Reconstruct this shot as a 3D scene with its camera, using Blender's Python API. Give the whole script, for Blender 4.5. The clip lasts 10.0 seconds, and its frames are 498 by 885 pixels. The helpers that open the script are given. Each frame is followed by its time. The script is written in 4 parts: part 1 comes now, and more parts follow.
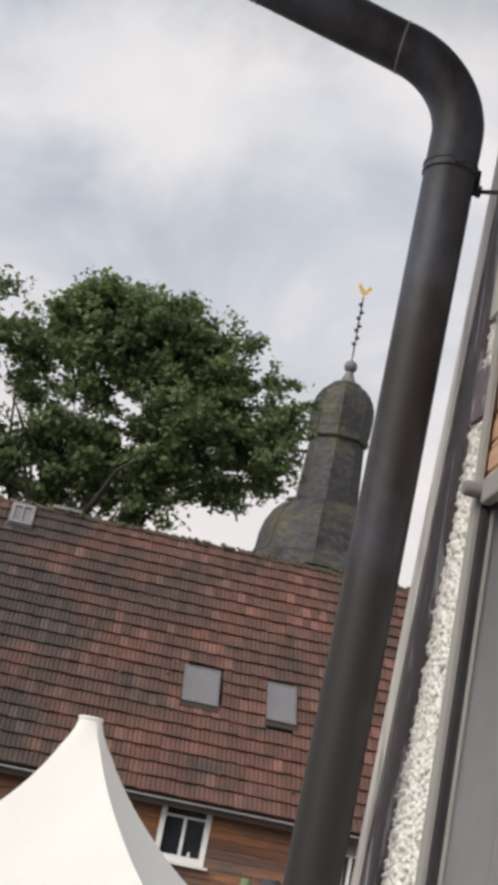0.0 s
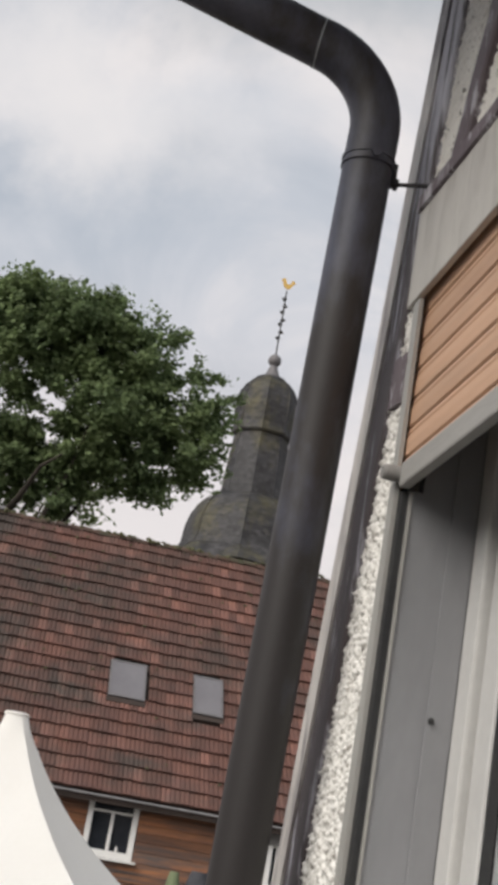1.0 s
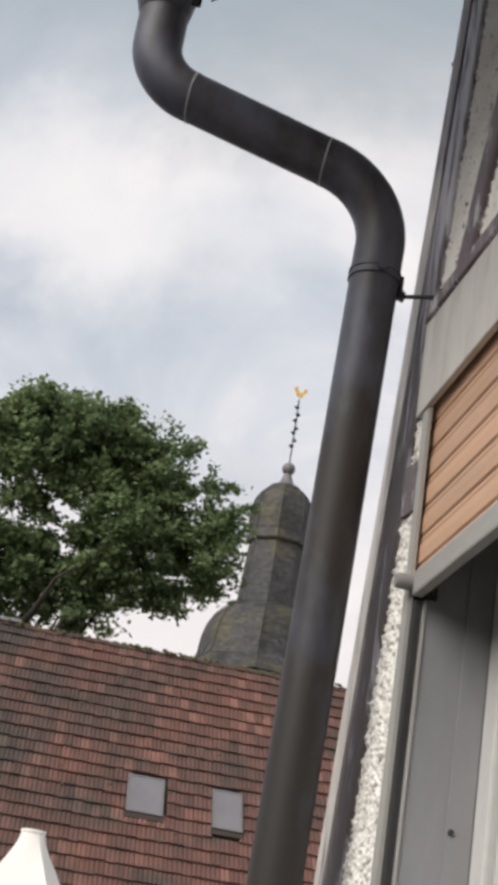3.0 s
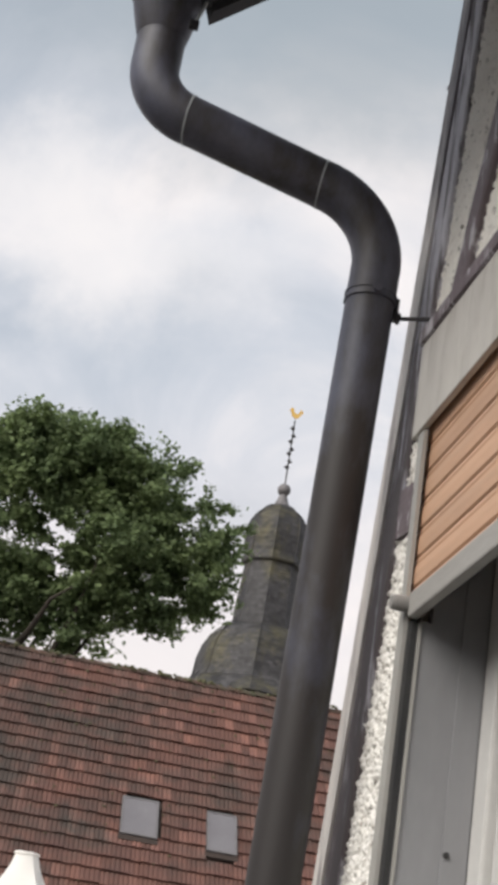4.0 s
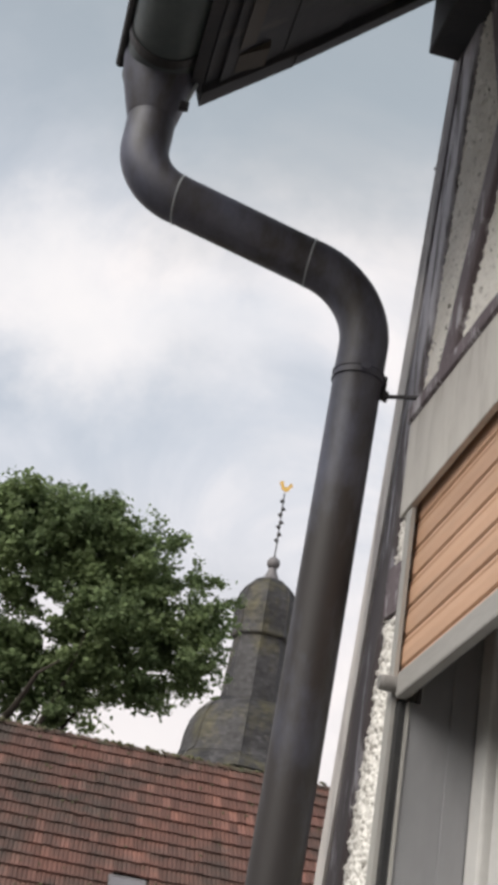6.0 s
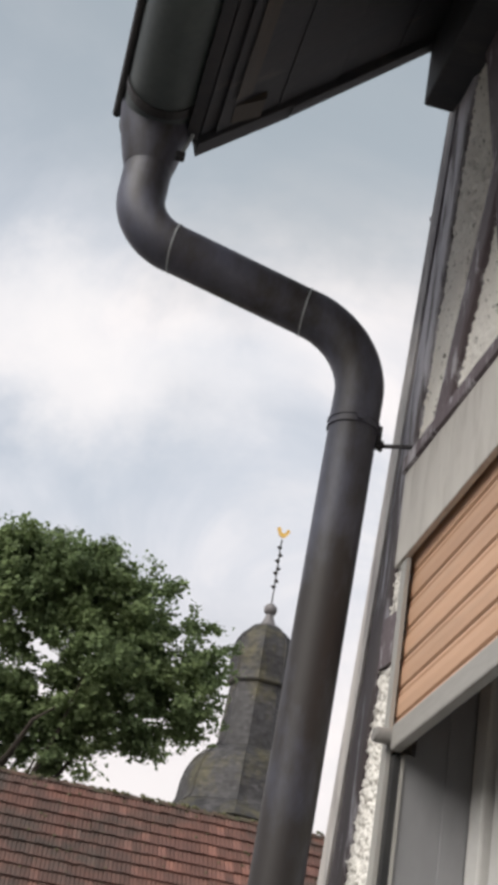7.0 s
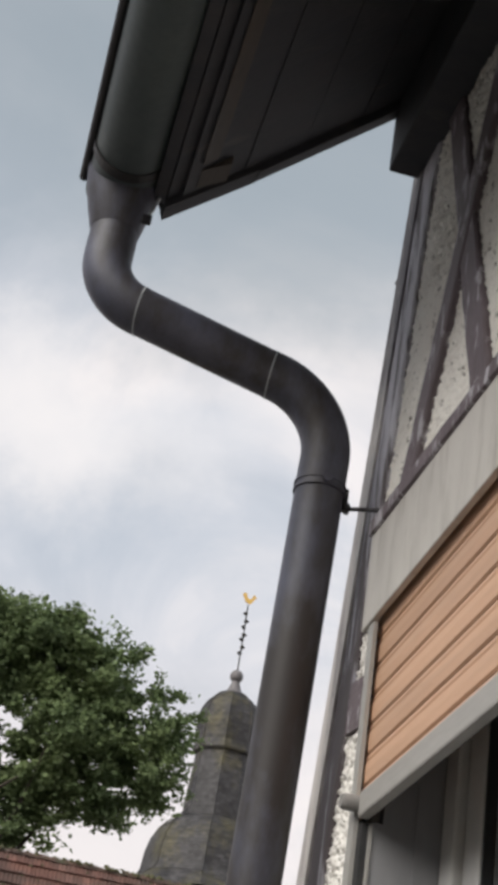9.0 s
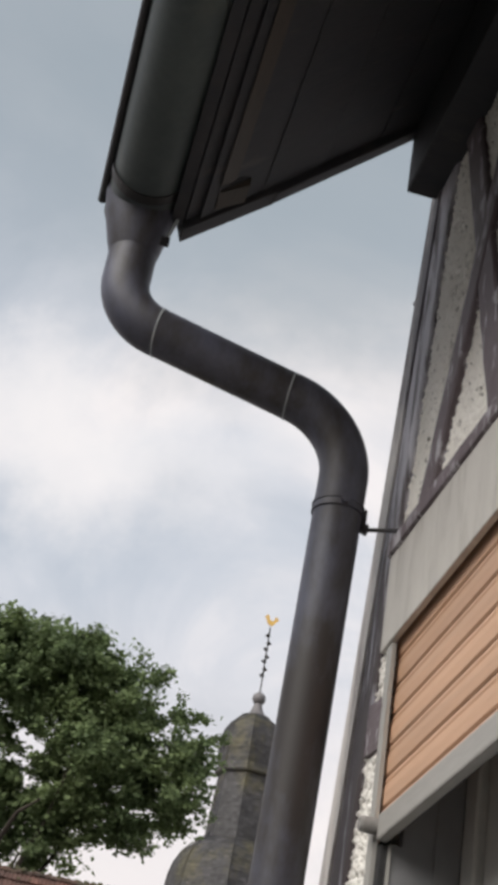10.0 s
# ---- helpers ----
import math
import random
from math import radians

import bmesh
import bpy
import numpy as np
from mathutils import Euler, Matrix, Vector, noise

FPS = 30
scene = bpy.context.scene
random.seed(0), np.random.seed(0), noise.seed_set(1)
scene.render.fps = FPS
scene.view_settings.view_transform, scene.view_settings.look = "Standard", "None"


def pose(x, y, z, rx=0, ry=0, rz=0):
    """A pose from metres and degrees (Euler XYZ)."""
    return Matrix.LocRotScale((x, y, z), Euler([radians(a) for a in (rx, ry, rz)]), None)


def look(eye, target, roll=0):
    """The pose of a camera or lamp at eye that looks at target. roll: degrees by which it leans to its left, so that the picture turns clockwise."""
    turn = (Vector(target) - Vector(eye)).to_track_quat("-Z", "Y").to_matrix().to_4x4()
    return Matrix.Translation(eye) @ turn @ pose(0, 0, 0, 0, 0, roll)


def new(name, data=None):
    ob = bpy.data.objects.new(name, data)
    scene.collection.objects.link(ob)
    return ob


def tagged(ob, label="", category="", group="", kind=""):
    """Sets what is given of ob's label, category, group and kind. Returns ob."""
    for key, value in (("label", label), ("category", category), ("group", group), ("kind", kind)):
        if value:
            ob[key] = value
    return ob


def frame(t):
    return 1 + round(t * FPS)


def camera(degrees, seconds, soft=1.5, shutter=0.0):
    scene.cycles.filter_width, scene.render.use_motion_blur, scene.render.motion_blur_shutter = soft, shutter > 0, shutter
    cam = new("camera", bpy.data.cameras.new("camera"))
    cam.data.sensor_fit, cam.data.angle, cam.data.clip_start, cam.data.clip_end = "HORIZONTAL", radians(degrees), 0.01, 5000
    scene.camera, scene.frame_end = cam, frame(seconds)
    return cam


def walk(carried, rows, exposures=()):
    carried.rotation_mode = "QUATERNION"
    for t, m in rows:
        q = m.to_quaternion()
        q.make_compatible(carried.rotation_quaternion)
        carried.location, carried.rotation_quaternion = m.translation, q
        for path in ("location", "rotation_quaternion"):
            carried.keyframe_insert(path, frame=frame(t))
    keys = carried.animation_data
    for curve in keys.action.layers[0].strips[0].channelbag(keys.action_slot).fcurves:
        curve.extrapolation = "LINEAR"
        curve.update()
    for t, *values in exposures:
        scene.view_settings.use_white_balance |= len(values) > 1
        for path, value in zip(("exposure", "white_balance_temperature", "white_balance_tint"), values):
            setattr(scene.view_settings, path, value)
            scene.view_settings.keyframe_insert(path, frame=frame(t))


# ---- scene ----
cam = camera(20.0, 10.0, soft=5.2)
PATH = [
    (0, (0.0054, 0.0824, 1.6339), (0.2183, 1.9856, 2.2106), 11.27),
    (0.5, (-0.0115, 0.025, 1.5958), (0.2506, 1.9196, 2.1804), 10.82),
    (1, (0.0016, 0.0288, 1.6031), (0.3191, 1.9138, 2.1912), 9.92),
    (1.5, (0.0099, 0.0247, 1.6068), (0.3355, 1.8904, 2.2496), 8.71),
    (2, (0.008, 0.0149, 1.6047), (0.2788, 1.8782, 2.2792), 9.22),
    (2.5, (0.0035, 0.0086, 1.6022), (0.2697, 1.8614, 2.3067), 9.37),
    (4, (0.0004, 0.0033, 1.6004), (0.2647, 1.836, 2.3564), 9.54),
    (4.5, (-0.0, -0.0, 1.6), (0.2694, 1.8246, 2.3734), 9.65),
    (5, (0.0025, 0.0078, 1.6089), (0.2687, 1.82, 2.4123), 9.73),
    (5.5, (0.0023, 0.0037, 1.6076), (0.2642, 1.8055, 2.4353), 9.71),
    (7, (0.0082, 0.0073, 1.6215), (0.2519, 1.772, 2.5306), 10.12),
    (7.5, (0.0099, 0.0138, 1.6209), (0.2602, 1.7611, 2.5613), 9.98),
    (8, (0.0109, 0.0111, 1.6274), (0.2719, 1.7489, 2.5824), 9.78),
    (8.5, (0.0127, 0.0098, 1.6295), (0.2806, 1.7371, 2.6016), 9.58),
    (9, (0.0112, 0.0205, 1.6227), (0.279, 1.7337, 2.6193), 9.68),
    (9.5, (0.0117, 0.0203, 1.6249), (0.2703, 1.725, 2.6383), 9.79),
    (10, (0.0195, 0.0194, 1.6225), (0.2497, 1.7254, 2.6405), 10.18),
]
walk(cam, [(t, look(eye, target, roll)) for t, eye, target, roll in PATH],
     exposures=[(0, 0.36), (0.5, 0.34), (1.5, 0.28), (2.5, 0.45), (4, 0.50), (7, 0.56), (7.5, 0.57), (8, 0.61), (8.5, 0.47), (10, 0.47)])

# ---- world and sun: bright overcast ----
SUN_AZ, SUN_EL = radians(234), radians(39)      # azimuth from +y towards +x
world = bpy.data.worlds.new("overcast_sky")
scene.world = world
world.use_nodes = True
wn, wl = world.node_tree.nodes, world.node_tree.links
wn.clear()


def wnode(kind, **kw):
    n = wn.new(kind)
    for k, v in kw.items():
        n.inputs[k].default_value = v
    return n


sky = wn.new("ShaderNodeTexSky")
sky.sky_type, sky.sun_disc = "NISHITA", False
sky.sun_elevation, sky.sun_rotation = SUN_EL, SUN_AZ
sky_bg = wnode("ShaderNodeBackground", Strength=0.1)
wl.new(sky.outputs[0], sky_bg.inputs[0])
co = wn.new("ShaderNodeTexCoord")
# cloud deck: directions projected on a flat layer
sep = wn.new("ShaderNodeSeparateXYZ")
wl.new(co.outputs["Generated"], sep.inputs[0])
zup = wn.new("ShaderNodeMath"); zup.operation = "MAXIMUM"; zup.inputs[1].default_value = 0.0
zadd = wn.new("ShaderNodeMath"); zadd.operation = "ADD"; zadd.inputs[1].default_value = 0.22
wl.new(sep.outputs[2], zup.inputs[0]); wl.new(zup.outputs[0], zadd.inputs[0])
deck = wn.new("ShaderNodeVectorMath"); deck.operation = "DIVIDE"
comb = wn.new("ShaderNodeCombineXYZ")
for i in range(3):
    wl.new(zadd.outputs[0], comb.inputs[i])
wl.new(co.outputs["Generated"], deck.inputs[0]); wl.new(comb.outputs[0], deck.inputs[1])
shift = wn.new("ShaderNodeMapping")
shift.inputs["Location"].default_value = (3.1, 1.7, 0.4)
wl.new(deck.outputs[0], shift.inputs[0])
cloud = wnode("ShaderNodeTexNoise", Scale=2.6, Detail=8.0, Roughness=0.55, Distortion=0.5)
wl.new(shift.outputs[0], cloud.inputs["Vector"])
ramp = wn.new("ShaderNodeValToRGB")
ramp.color_ramp.elements[0].position, ramp.color_ramp.elements[0].color = 0.37, (0.4, 0.431, 0.478, 1)
ramp.color_ramp.elements[1].position, ramp.color_ramp.elements[1].color = 0.65, (0.733, 0.692, 0.681, 1)
mid = ramp.color_ramp.elements.new(0.51)
mid.color = (0.527, 0.538, 0.572, 1)
wl.new(cloud.outputs[0], ramp.inputs[0])
# ragged cloud edges: the direction is stirred before the banks are laid out
stir = wnode("ShaderNodeTexNoise", Scale=5.0, Detail=6.0, Roughness=0.6)
wl.new(co.outputs["Generated"], stir.inputs["Vector"])
stir_mid = wn.new("ShaderNodeVectorMath"); stir_mid.operation = "SUBTRACT"; stir_mid.inputs[1].default_value = (0.5, 0.5, 0.5)
stir_amt = wn.new("ShaderNodeVectorMath"); stir_amt.operation = "SCALE"; stir_amt.inputs["Scale"].default_value = 0.26
stirred = wn.new("ShaderNodeVectorMath"); stirred.operation = "ADD"
wl.new(stir.outputs["Color"], stir_mid.inputs[0]); wl.new(stir_mid.outputs[0], stir_amt.inputs[0])
wl.new(stir_amt.outputs[0], stirred.inputs[0]); wl.new(co.outputs["Generated"], stirred.inputs[1])


def cloud_bank(below, towards, wide, high, amount, tone):
    """One soft cloud mass in the direction towards, wide and high in radians."""
    off = wn.new("ShaderNodeVectorMath"); off.operation = "SUBTRACT"; off.inputs[1].default_value = towards
    size = wn.new("ShaderNodeVectorMath"); size.operation = "MULTIPLY"
    size.inputs[1].default_value = (1 / wide, 0.6 / high, 1 / high)
    dist = wn.new("ShaderNodeVectorMath"); dist.operation = "LENGTH"
    fade = wn.new("ShaderNodeMapRange"); fade.interpolation_type = "SMOOTHSTEP"
    fade.inputs[1].default_value, fade.inputs[2].default_value = 1.35, 0.25
    fade.inputs[3].default_value, fade.inputs[4].default_value = 0.0, amount
    m = wn.new("ShaderNodeMix"); m.data_type = "RGBA"; m.inputs[7].default_value = (*tone, 1)
    wl.new(stirred.outputs[0], off.inputs[0]); wl.new(off.outputs[0], size.inputs[0]); wl.new(size.outputs[0], dist.inputs[0])
    wl.new(dist.outputs["Value"], fade.inputs[0]); wl.new(fade.outputs[0], m.inputs[0]); wl.new(below, m.inputs[6])
    return m.outputs[2]


low_sky = wn.new("ShaderNodeMapRange"); low_sky.interpolation_type = "SMOOTHSTEP"
low_sky.inputs[1].default_value, low_sky.inputs[2].default_value = 0.42, 0.22
low_sky.inputs[3].default_value, low_sky.inputs[4].default_value = 0.0, 0.80
wl.new(sep.outputs[2], low_sky.inputs[0])
hz = wn.new("ShaderNodeMix"); hz.data_type = "RGBA"; hz.inputs[7].default_value = (0.76, 0.69, 0.66, 1)
wl.new(low_sky.outputs[0], hz.inputs[0]); wl.new(ramp.outputs[0], hz.inputs[6])
high_sky = wn.new("ShaderNodeMapRange"); high_sky.interpolation_type = "SMOOTHSTEP"
high_sky.inputs[1].default_value, high_sky.inputs[2].default_value = 0.50, 0.70
high_sky.inputs[3].default_value, high_sky.inputs[4].default_value = 0.0, 0.85
wl.new(sep.outputs[2], high_sky.inputs[0])
hd = wn.new("ShaderNodeMix"); hd.data_type = "RGBA"; hd.inputs[7].default_value = (0.255, 0.292, 0.320, 1)
wl.new(high_sky.outputs[0], hd.inputs[0]); wl.new(hz.outputs[2], hd.inputs[6])
SILVER, PEARL, STEEL = (0.745, 0.71, 0.695), (0.70, 0.685, 0.69), (0.44, 0.47, 0.515)
tone = cloud_bank(hd.outputs[2], (0.112, 0.772, 0.626), 0.20, 0.085, 0.60, (0.285, 0.325, 0.355))
tone = cloud_bank(tone, (0.072, 0.905, 0.419), 0.17, 0.040, 0.60, STEEL)
tone = cloud_bank(tone, (-0.003, 0.881, 0.473), 0.16, 0.062, 0.78, SILVER)
tone = cloud_bank(tone, (0.122, 0.855, 0.503), 0.11, 0.040, 0.30, PEARL)
cloud_bg = wnode("ShaderNodeBackground", Strength=1.0)
wl.new(tone, cloud_bg.inputs[0])
mixw = wn.new("ShaderNodeMixShader"); mixw.inputs[0].default_value = 0.9
wl.new(sky_bg.outputs[0], mixw.inputs[1]); wl.new(cloud_bg.outputs[0], mixw.inputs[2])
wout = wn.new("ShaderNodeOutputWorld")
wl.new(mixw.outputs[0], wout.inputs[0])

sun = new("sun", bpy.data.lights.new("sun", "SUN"))
sun.data.energy, sun.data.angle, sun.data.color = 2.7, radians(48), (1.0, 0.95, 0.88)
sun_dir = Vector((math.sin(SUN_AZ) * math.cos(SUN_EL), math.cos(SUN_AZ) * math.cos(SUN_EL), math.sin(SUN_EL)))
sun.matrix_world = look(sun_dir * 50, (0, 0, 0))


# ---- materials ----
def mat(name, c1, c2, rough=0.7, metal=0.0, scale=6.0, fine=60.0, bump=0.3, dist=0.004, stretch=(1, 1, 1), vary=0.0,
        island=False, dirt_or_shade=None, dirt_scale=2.0, dirt_at=(0.5, 0.7), spec=0.5, gloss_var=0.12, moss=None, ramp_axis=0, odd=0.0, translucent=0.0):
    """Two-scale procedural surface: broad stains between c1 and c2, fine grain, bump, optional patches of grime or
    painted shade.
    """
    m = bpy.data.materials.new(name)
    m.use_nodes = True
    n, l = m.node_tree.nodes, m.node_tree.links
    b = n["Principled BSDF"]
    tc = n.new("ShaderNodeNewGeometry")
    mp = n.new("ShaderNodeMapping"); mp.inputs["Scale"].default_value = stretch
    l.new(tc.outputs["Position"], mp.inputs[0])
    big = n.new("ShaderNodeTexNoise"); big.inputs["Scale"].default_value = scale; big.inputs["Detail"].default_value = 5
    sm = n.new("ShaderNodeTexNoise"); sm.inputs["Scale"].default_value = fine; sm.inputs["Detail"].default_value = 4
    l.new(mp.outputs[0], big.inputs["Vector"]); l.new(mp.outputs[0], sm.inputs["Vector"])
    add = n.new("ShaderNodeMath"); add.operation = "MULTIPLY_ADD"; add.inputs[1].default_value = 0.45
    l.new(sm.outputs[0], add.inputs[0]); l.new(big.outputs[0], add.inputs[2])
    rng = n.new("ShaderNodeMapRange"); rng.inputs[1].default_value = 0.5; rng.inputs[2].default_value = 0.95
    l.new(add.outputs[0], rng.inputs[0])
    mx = n.new("ShaderNodeMix"); mx.data_type = "RGBA"
    mx.inputs[6].default_value, mx.inputs[7].default_value = (*c1, 1), (*c2, 1)
    l.new(rng.outputs[0], mx.inputs[0])
    col = mx.outputs[2]
    if dirt_or_shade:
        dn = n.new("ShaderNodeTexNoise"); dn.inputs["Scale"].default_value = dirt_scale; dn.inputs["Detail"].default_value = 6
        dn.inputs["Roughness"].default_value = 0.65
        l.new(mp.outputs[0], dn.inputs["Vector"])
        dr = n.new("ShaderNodeMapRange"); dr.inputs[1].default_value, dr.inputs[2].default_value = dirt_at
        # patches, grime as well as painted shade, thicken along one axis over this range
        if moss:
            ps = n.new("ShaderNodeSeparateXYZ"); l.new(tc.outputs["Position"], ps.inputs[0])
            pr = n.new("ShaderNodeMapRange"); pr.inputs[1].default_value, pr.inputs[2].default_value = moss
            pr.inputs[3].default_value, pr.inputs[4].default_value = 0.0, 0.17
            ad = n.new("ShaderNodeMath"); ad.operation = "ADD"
            l.new(ps.outputs[ramp_axis], pr.inputs[0]); l.new(pr.outputs[0], ad.inputs[0]); l.new(dn.outputs[0], ad.inputs[1])
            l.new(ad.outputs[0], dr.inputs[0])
        else:
            l.new(dn.outputs[0], dr.inputs[0])
        dm = n.new("ShaderNodeMix"); dm.data_type = "RGBA"; dm.inputs[7].default_value = (*dirt_or_shade, 1)
        l.new(dr.outputs[0], dm.inputs[0]); l.new(col, dm.inputs[6])
        col = dm.outputs[2]
    if vary:
        src = n.new("ShaderNodeNewGeometry" if island else "ShaderNodeObjectInfo")
        hv = n.new("ShaderNodeHueSaturation")
        vr = n.new("ShaderNodeMapRange"); vr.inputs[3].default_value, vr.inputs[4].default_value = 1 - vary, 1 + vary
        l.new(src.outputs["Random Per Island" if island else "Random"], vr.inputs[0])
        val = vr.outputs[0]
        if odd:
            # a few pieces of another firing, much brighter
            od = n.new("ShaderNodeMapRange"); od.inputs[1].default_value, od.inputs[2].default_value = 0.86, 1.0
            od.inputs[4].default_value = odd
            ov = n.new("ShaderNodeMath"); ov.operation = "ADD"
            l.new(src.outputs["Random Per Island" if island else "Random"], od.inputs[0])
            l.new(od.outputs[0], ov.inputs[0]); l.new(val, ov.inputs[1])
            val = ov.outputs[0]
        l.new(val, hv.inputs["Value"]); l.new(col, hv.inputs["Color"])
        col = hv.outputs[0]
    l.new(col, b.inputs["Base Color"])
    rr = n.new("ShaderNodeMapRange"); rr.inputs[3].default_value, rr.inputs[4].default_value = max(rough - gloss_var, 0.03), min(rough + gloss_var, 1)
    l.new(big.outputs[0], rr.inputs[0]); l.new(rr.outputs[0], b.inputs["Roughness"])
    b.inputs["Metallic"].default_value = metal
    b.inputs["Specular IOR Level"].default_value = spec
    if translucent:
        tr = n.new("ShaderNodeBsdfTranslucent"); l.new(col, tr.inputs[0])
        ms = n.new("ShaderNodeMixShader"); ms.inputs[0].default_value = translucent
        l.new(b.outputs[0], ms.inputs[1]); l.new(tr.outputs[0], ms.inputs[2])
        l.new(ms.outputs[0], n["Material Output"].inputs[0])
    if bump:
        bp = n.new("ShaderNodeBump"); bp.inputs["Strength"].default_value = bump; bp.inputs["Distance"].default_value = dist
        l.new(add.outputs[0], bp.inputs["Height"]); l.new(bp.outputs[0], b.inputs["Normal"])
    return m


def glass_mat(name, tint=(0.9, 0.95, 1.0), rough=0.02):
    m = bpy.data.materials.new(name)
    m.use_nodes = True
    b = m.node_tree.nodes["Principled BSDF"]
    b.inputs["Base Color"].default_value = (*tint, 1)
    b.inputs["Transmission Weight"].default_value, b.inputs["Roughness"].default_value, b.inputs["IOR"].default_value = 1.0, rough, 1.45
    return m


# brown below z 2.8 paints in veil and dim reflections, along with grime
M_PIPE = mat("painted_zinc", (0.062, 0.066, 0.096), (0.096, 0.099, 0.134), 0.56, 0.0, 5, 90, 0.06, 0.001, spec=0.55, stretch=(1.6, 1.6, 0.6), dirt_or_shade=(0.026, 0.022, 0.022), dirt_scale=5, dirt_at=(0.40, 0.62), moss=(2.8, 2.0), ramp_axis=2)
M_SEAM = mat("bare_zinc_seam", (0.32, 0.35, 0.37), (0.42, 0.45, 0.47), 0.6, 0.0, 20, 120, 0.1, 0.001)
M_GUTTER = mat("weathered_gutter", (0.045, 0.056, 0.060), (0.070, 0.084, 0.085), 0.55, 0.2, 6, 60, 0.1, 0.002, dirt_or_shade=(0.09, 0.10, 0.09), dirt_scale=4, dirt_at=(0.55, 0.8))
M_DARKMETAL = mat("dark_bracket_metal", (0.03, 0.03, 0.035), (0.055, 0.05, 0.05), 0.5, 0.6, 20, 150, 0.2, 0.001)
M_PLASTER = mat("white_roughcast", (0.70, 0.68, 0.64), (0.84, 0.82, 0.78), 0.9, 0, 8, 120, 0.6, 0.004, dirt_or_shade=(0.30, 0.275, 0.245), dirt_scale=72, dirt_at=(0.53, 0.63))
M_PLASTER_OLD = mat("grey_roughcast", (0.74, 0.71, 0.66), (0.86, 0.84, 0.79), 0.9, 0, 7, 110, 0.7, 0.005, dirt_or_shade=(0.20, 0.18, 0.15), dirt_scale=44, dirt_at=(0.575, 0.66))
M_POST = mat("flaking_grey_timber_paint", (0.33, 0.32, 0.365), (0.58, 0.565, 0.61), 0.75, 0, 5, 40, 0.5, 0.005, stretch=(3, 3, 0.5), dirt_or_shade=(0.085, 0.070, 0.074), dirt_scale=11, dirt_at=(0.48, 0.64), moss=(3.25, 2.55), ramp_axis=2)
M_BRACE = mat("dark_brown_timber_paint", (0.10, 0.075, 0.082), (0.17, 0.14, 0.155), 0.7, 0, 5, 50, 0.5, 0.005, stretch=(2, 2, 0.7), dirt_or_shade=(0.44, 0.42, 0.45), dirt_scale=14, dirt_at=(0.54, 0.64))
# purple-brown patches thicken upward on the trim from z 3.1 to 3.45
M_TRIM = mat("beige_edge_trim", (0.50, 0.465, 0.44), (0.66, 0.625, 0.59), 0.6, 0, 6, 60, 0.2, 0.002, stretch=(2, 2, 0.4), dirt_or_shade=(0.12, 0.10, 0.11), dirt_scale=5, dirt_at=(0.55, 0.72), moss=(3.1, 3.45), ramp_axis=2)
M_OLDLATH = mat("brown_eaves_lath", (0.034, 0.027, 0.023), (0.062, 0.048, 0.038), 0.75, 0, 4, 50, 0.4, 0.003, stretch=(4, 0.6, 4))
M_DARKWOOD = mat("blackened_eaves_wood", (0.021, 0.023, 0.030), (0.040, 0.038, 0.043), 0.8, 0, 5, 50, 0.5, 0.004, stretch=(1, 4, 1), dirt_or_shade=(0.085, 0.074, 0.062), dirt_scale=3, dirt_at=(0.60, 0.8))
M_BOX = mat("greige_shutter_box_paint", (0.45, 0.43, 0.40), (0.55, 0.53, 0.495), 0.6, 0, 5, 70, 0.12, 0.002, stretch=(1, 3, 0.6), dirt_or_shade=(0.34, 0.32, 0.29), dirt_scale=6, dirt_at=(0.5, 0.75))
M_SLAT = mat("tan_shutter_slat", (0.53, 0.325, 0.212), (0.63, 0.395, 0.262), 0.55, 0, 4, 60, 0.08, 0.001, stretch=(1, 0.3, 3), vary=0.06, dirt_or_shade=(0.47, 0.30, 0.205), dirt_scale=6, dirt_at=(0.5, 0.8))
M_RAIL = mat("grey_aluminium_rail", (0.33, 0.32, 0.30), (0.42, 0.41, 0.385), 0.5, 0.1, 4, 60, 0.1, 0.001, stretch=(2, 2, 0.4))
M_BAR = mat("grey_end_bar", (0.31, 0.30, 0.28), (0.40, 0.385, 0.365), 0.5, 0.1, 5, 60, 0.1, 0.001, stretch=(1, 0.4, 2))
M_RUBBER = mat("grey_rubber", (0.20, 0.195, 0.19), (0.27, 0.26, 0.25), 0.8, 0, 10, 80, 0.2, 0.001)
M_GASKET = mat("black_gasket", (0.02, 0.02, 0.022), (0.035, 0.035, 0.035), 0.7, 0, 10, 80, 0.1, 0.001)
M_REVEAL = mat("grey_reveal_panel", (0.235, 0.235, 0.245), (0.285, 0.285, 0.296), 0.6, 0, 3, 60, 0.08, 0.001, stretch=(1, 1, 0.4))
M_PVC = mat("white_window_plastic", (0.55, 0.54, 0.525), (0.64, 0.63, 0.61), 0.4, 0, 4, 60, 0.04, 0.001)
M_PANE = glass_mat("window_glass")
M_INSIDE = mat("dim_room_wall", (0.20, 0.20, 0.20), (0.26, 0.25, 0.25), 0.9, 0, 3, 30, 0.1, 0.002)
M_TILE = mat("old_red_clay_tile", (0.092, 0.045, 0.037), (0.137, 0.063, 0.047), 0.85, 0, 1.6, 12, 0.35, 0.01, vary=0.20, odd=0.45, dirt_or_shade=(0.050, 0.037, 0.031), dirt_scale=0.6, dirt_at=(0.46, 0.68), moss=(2.4, -0.6))
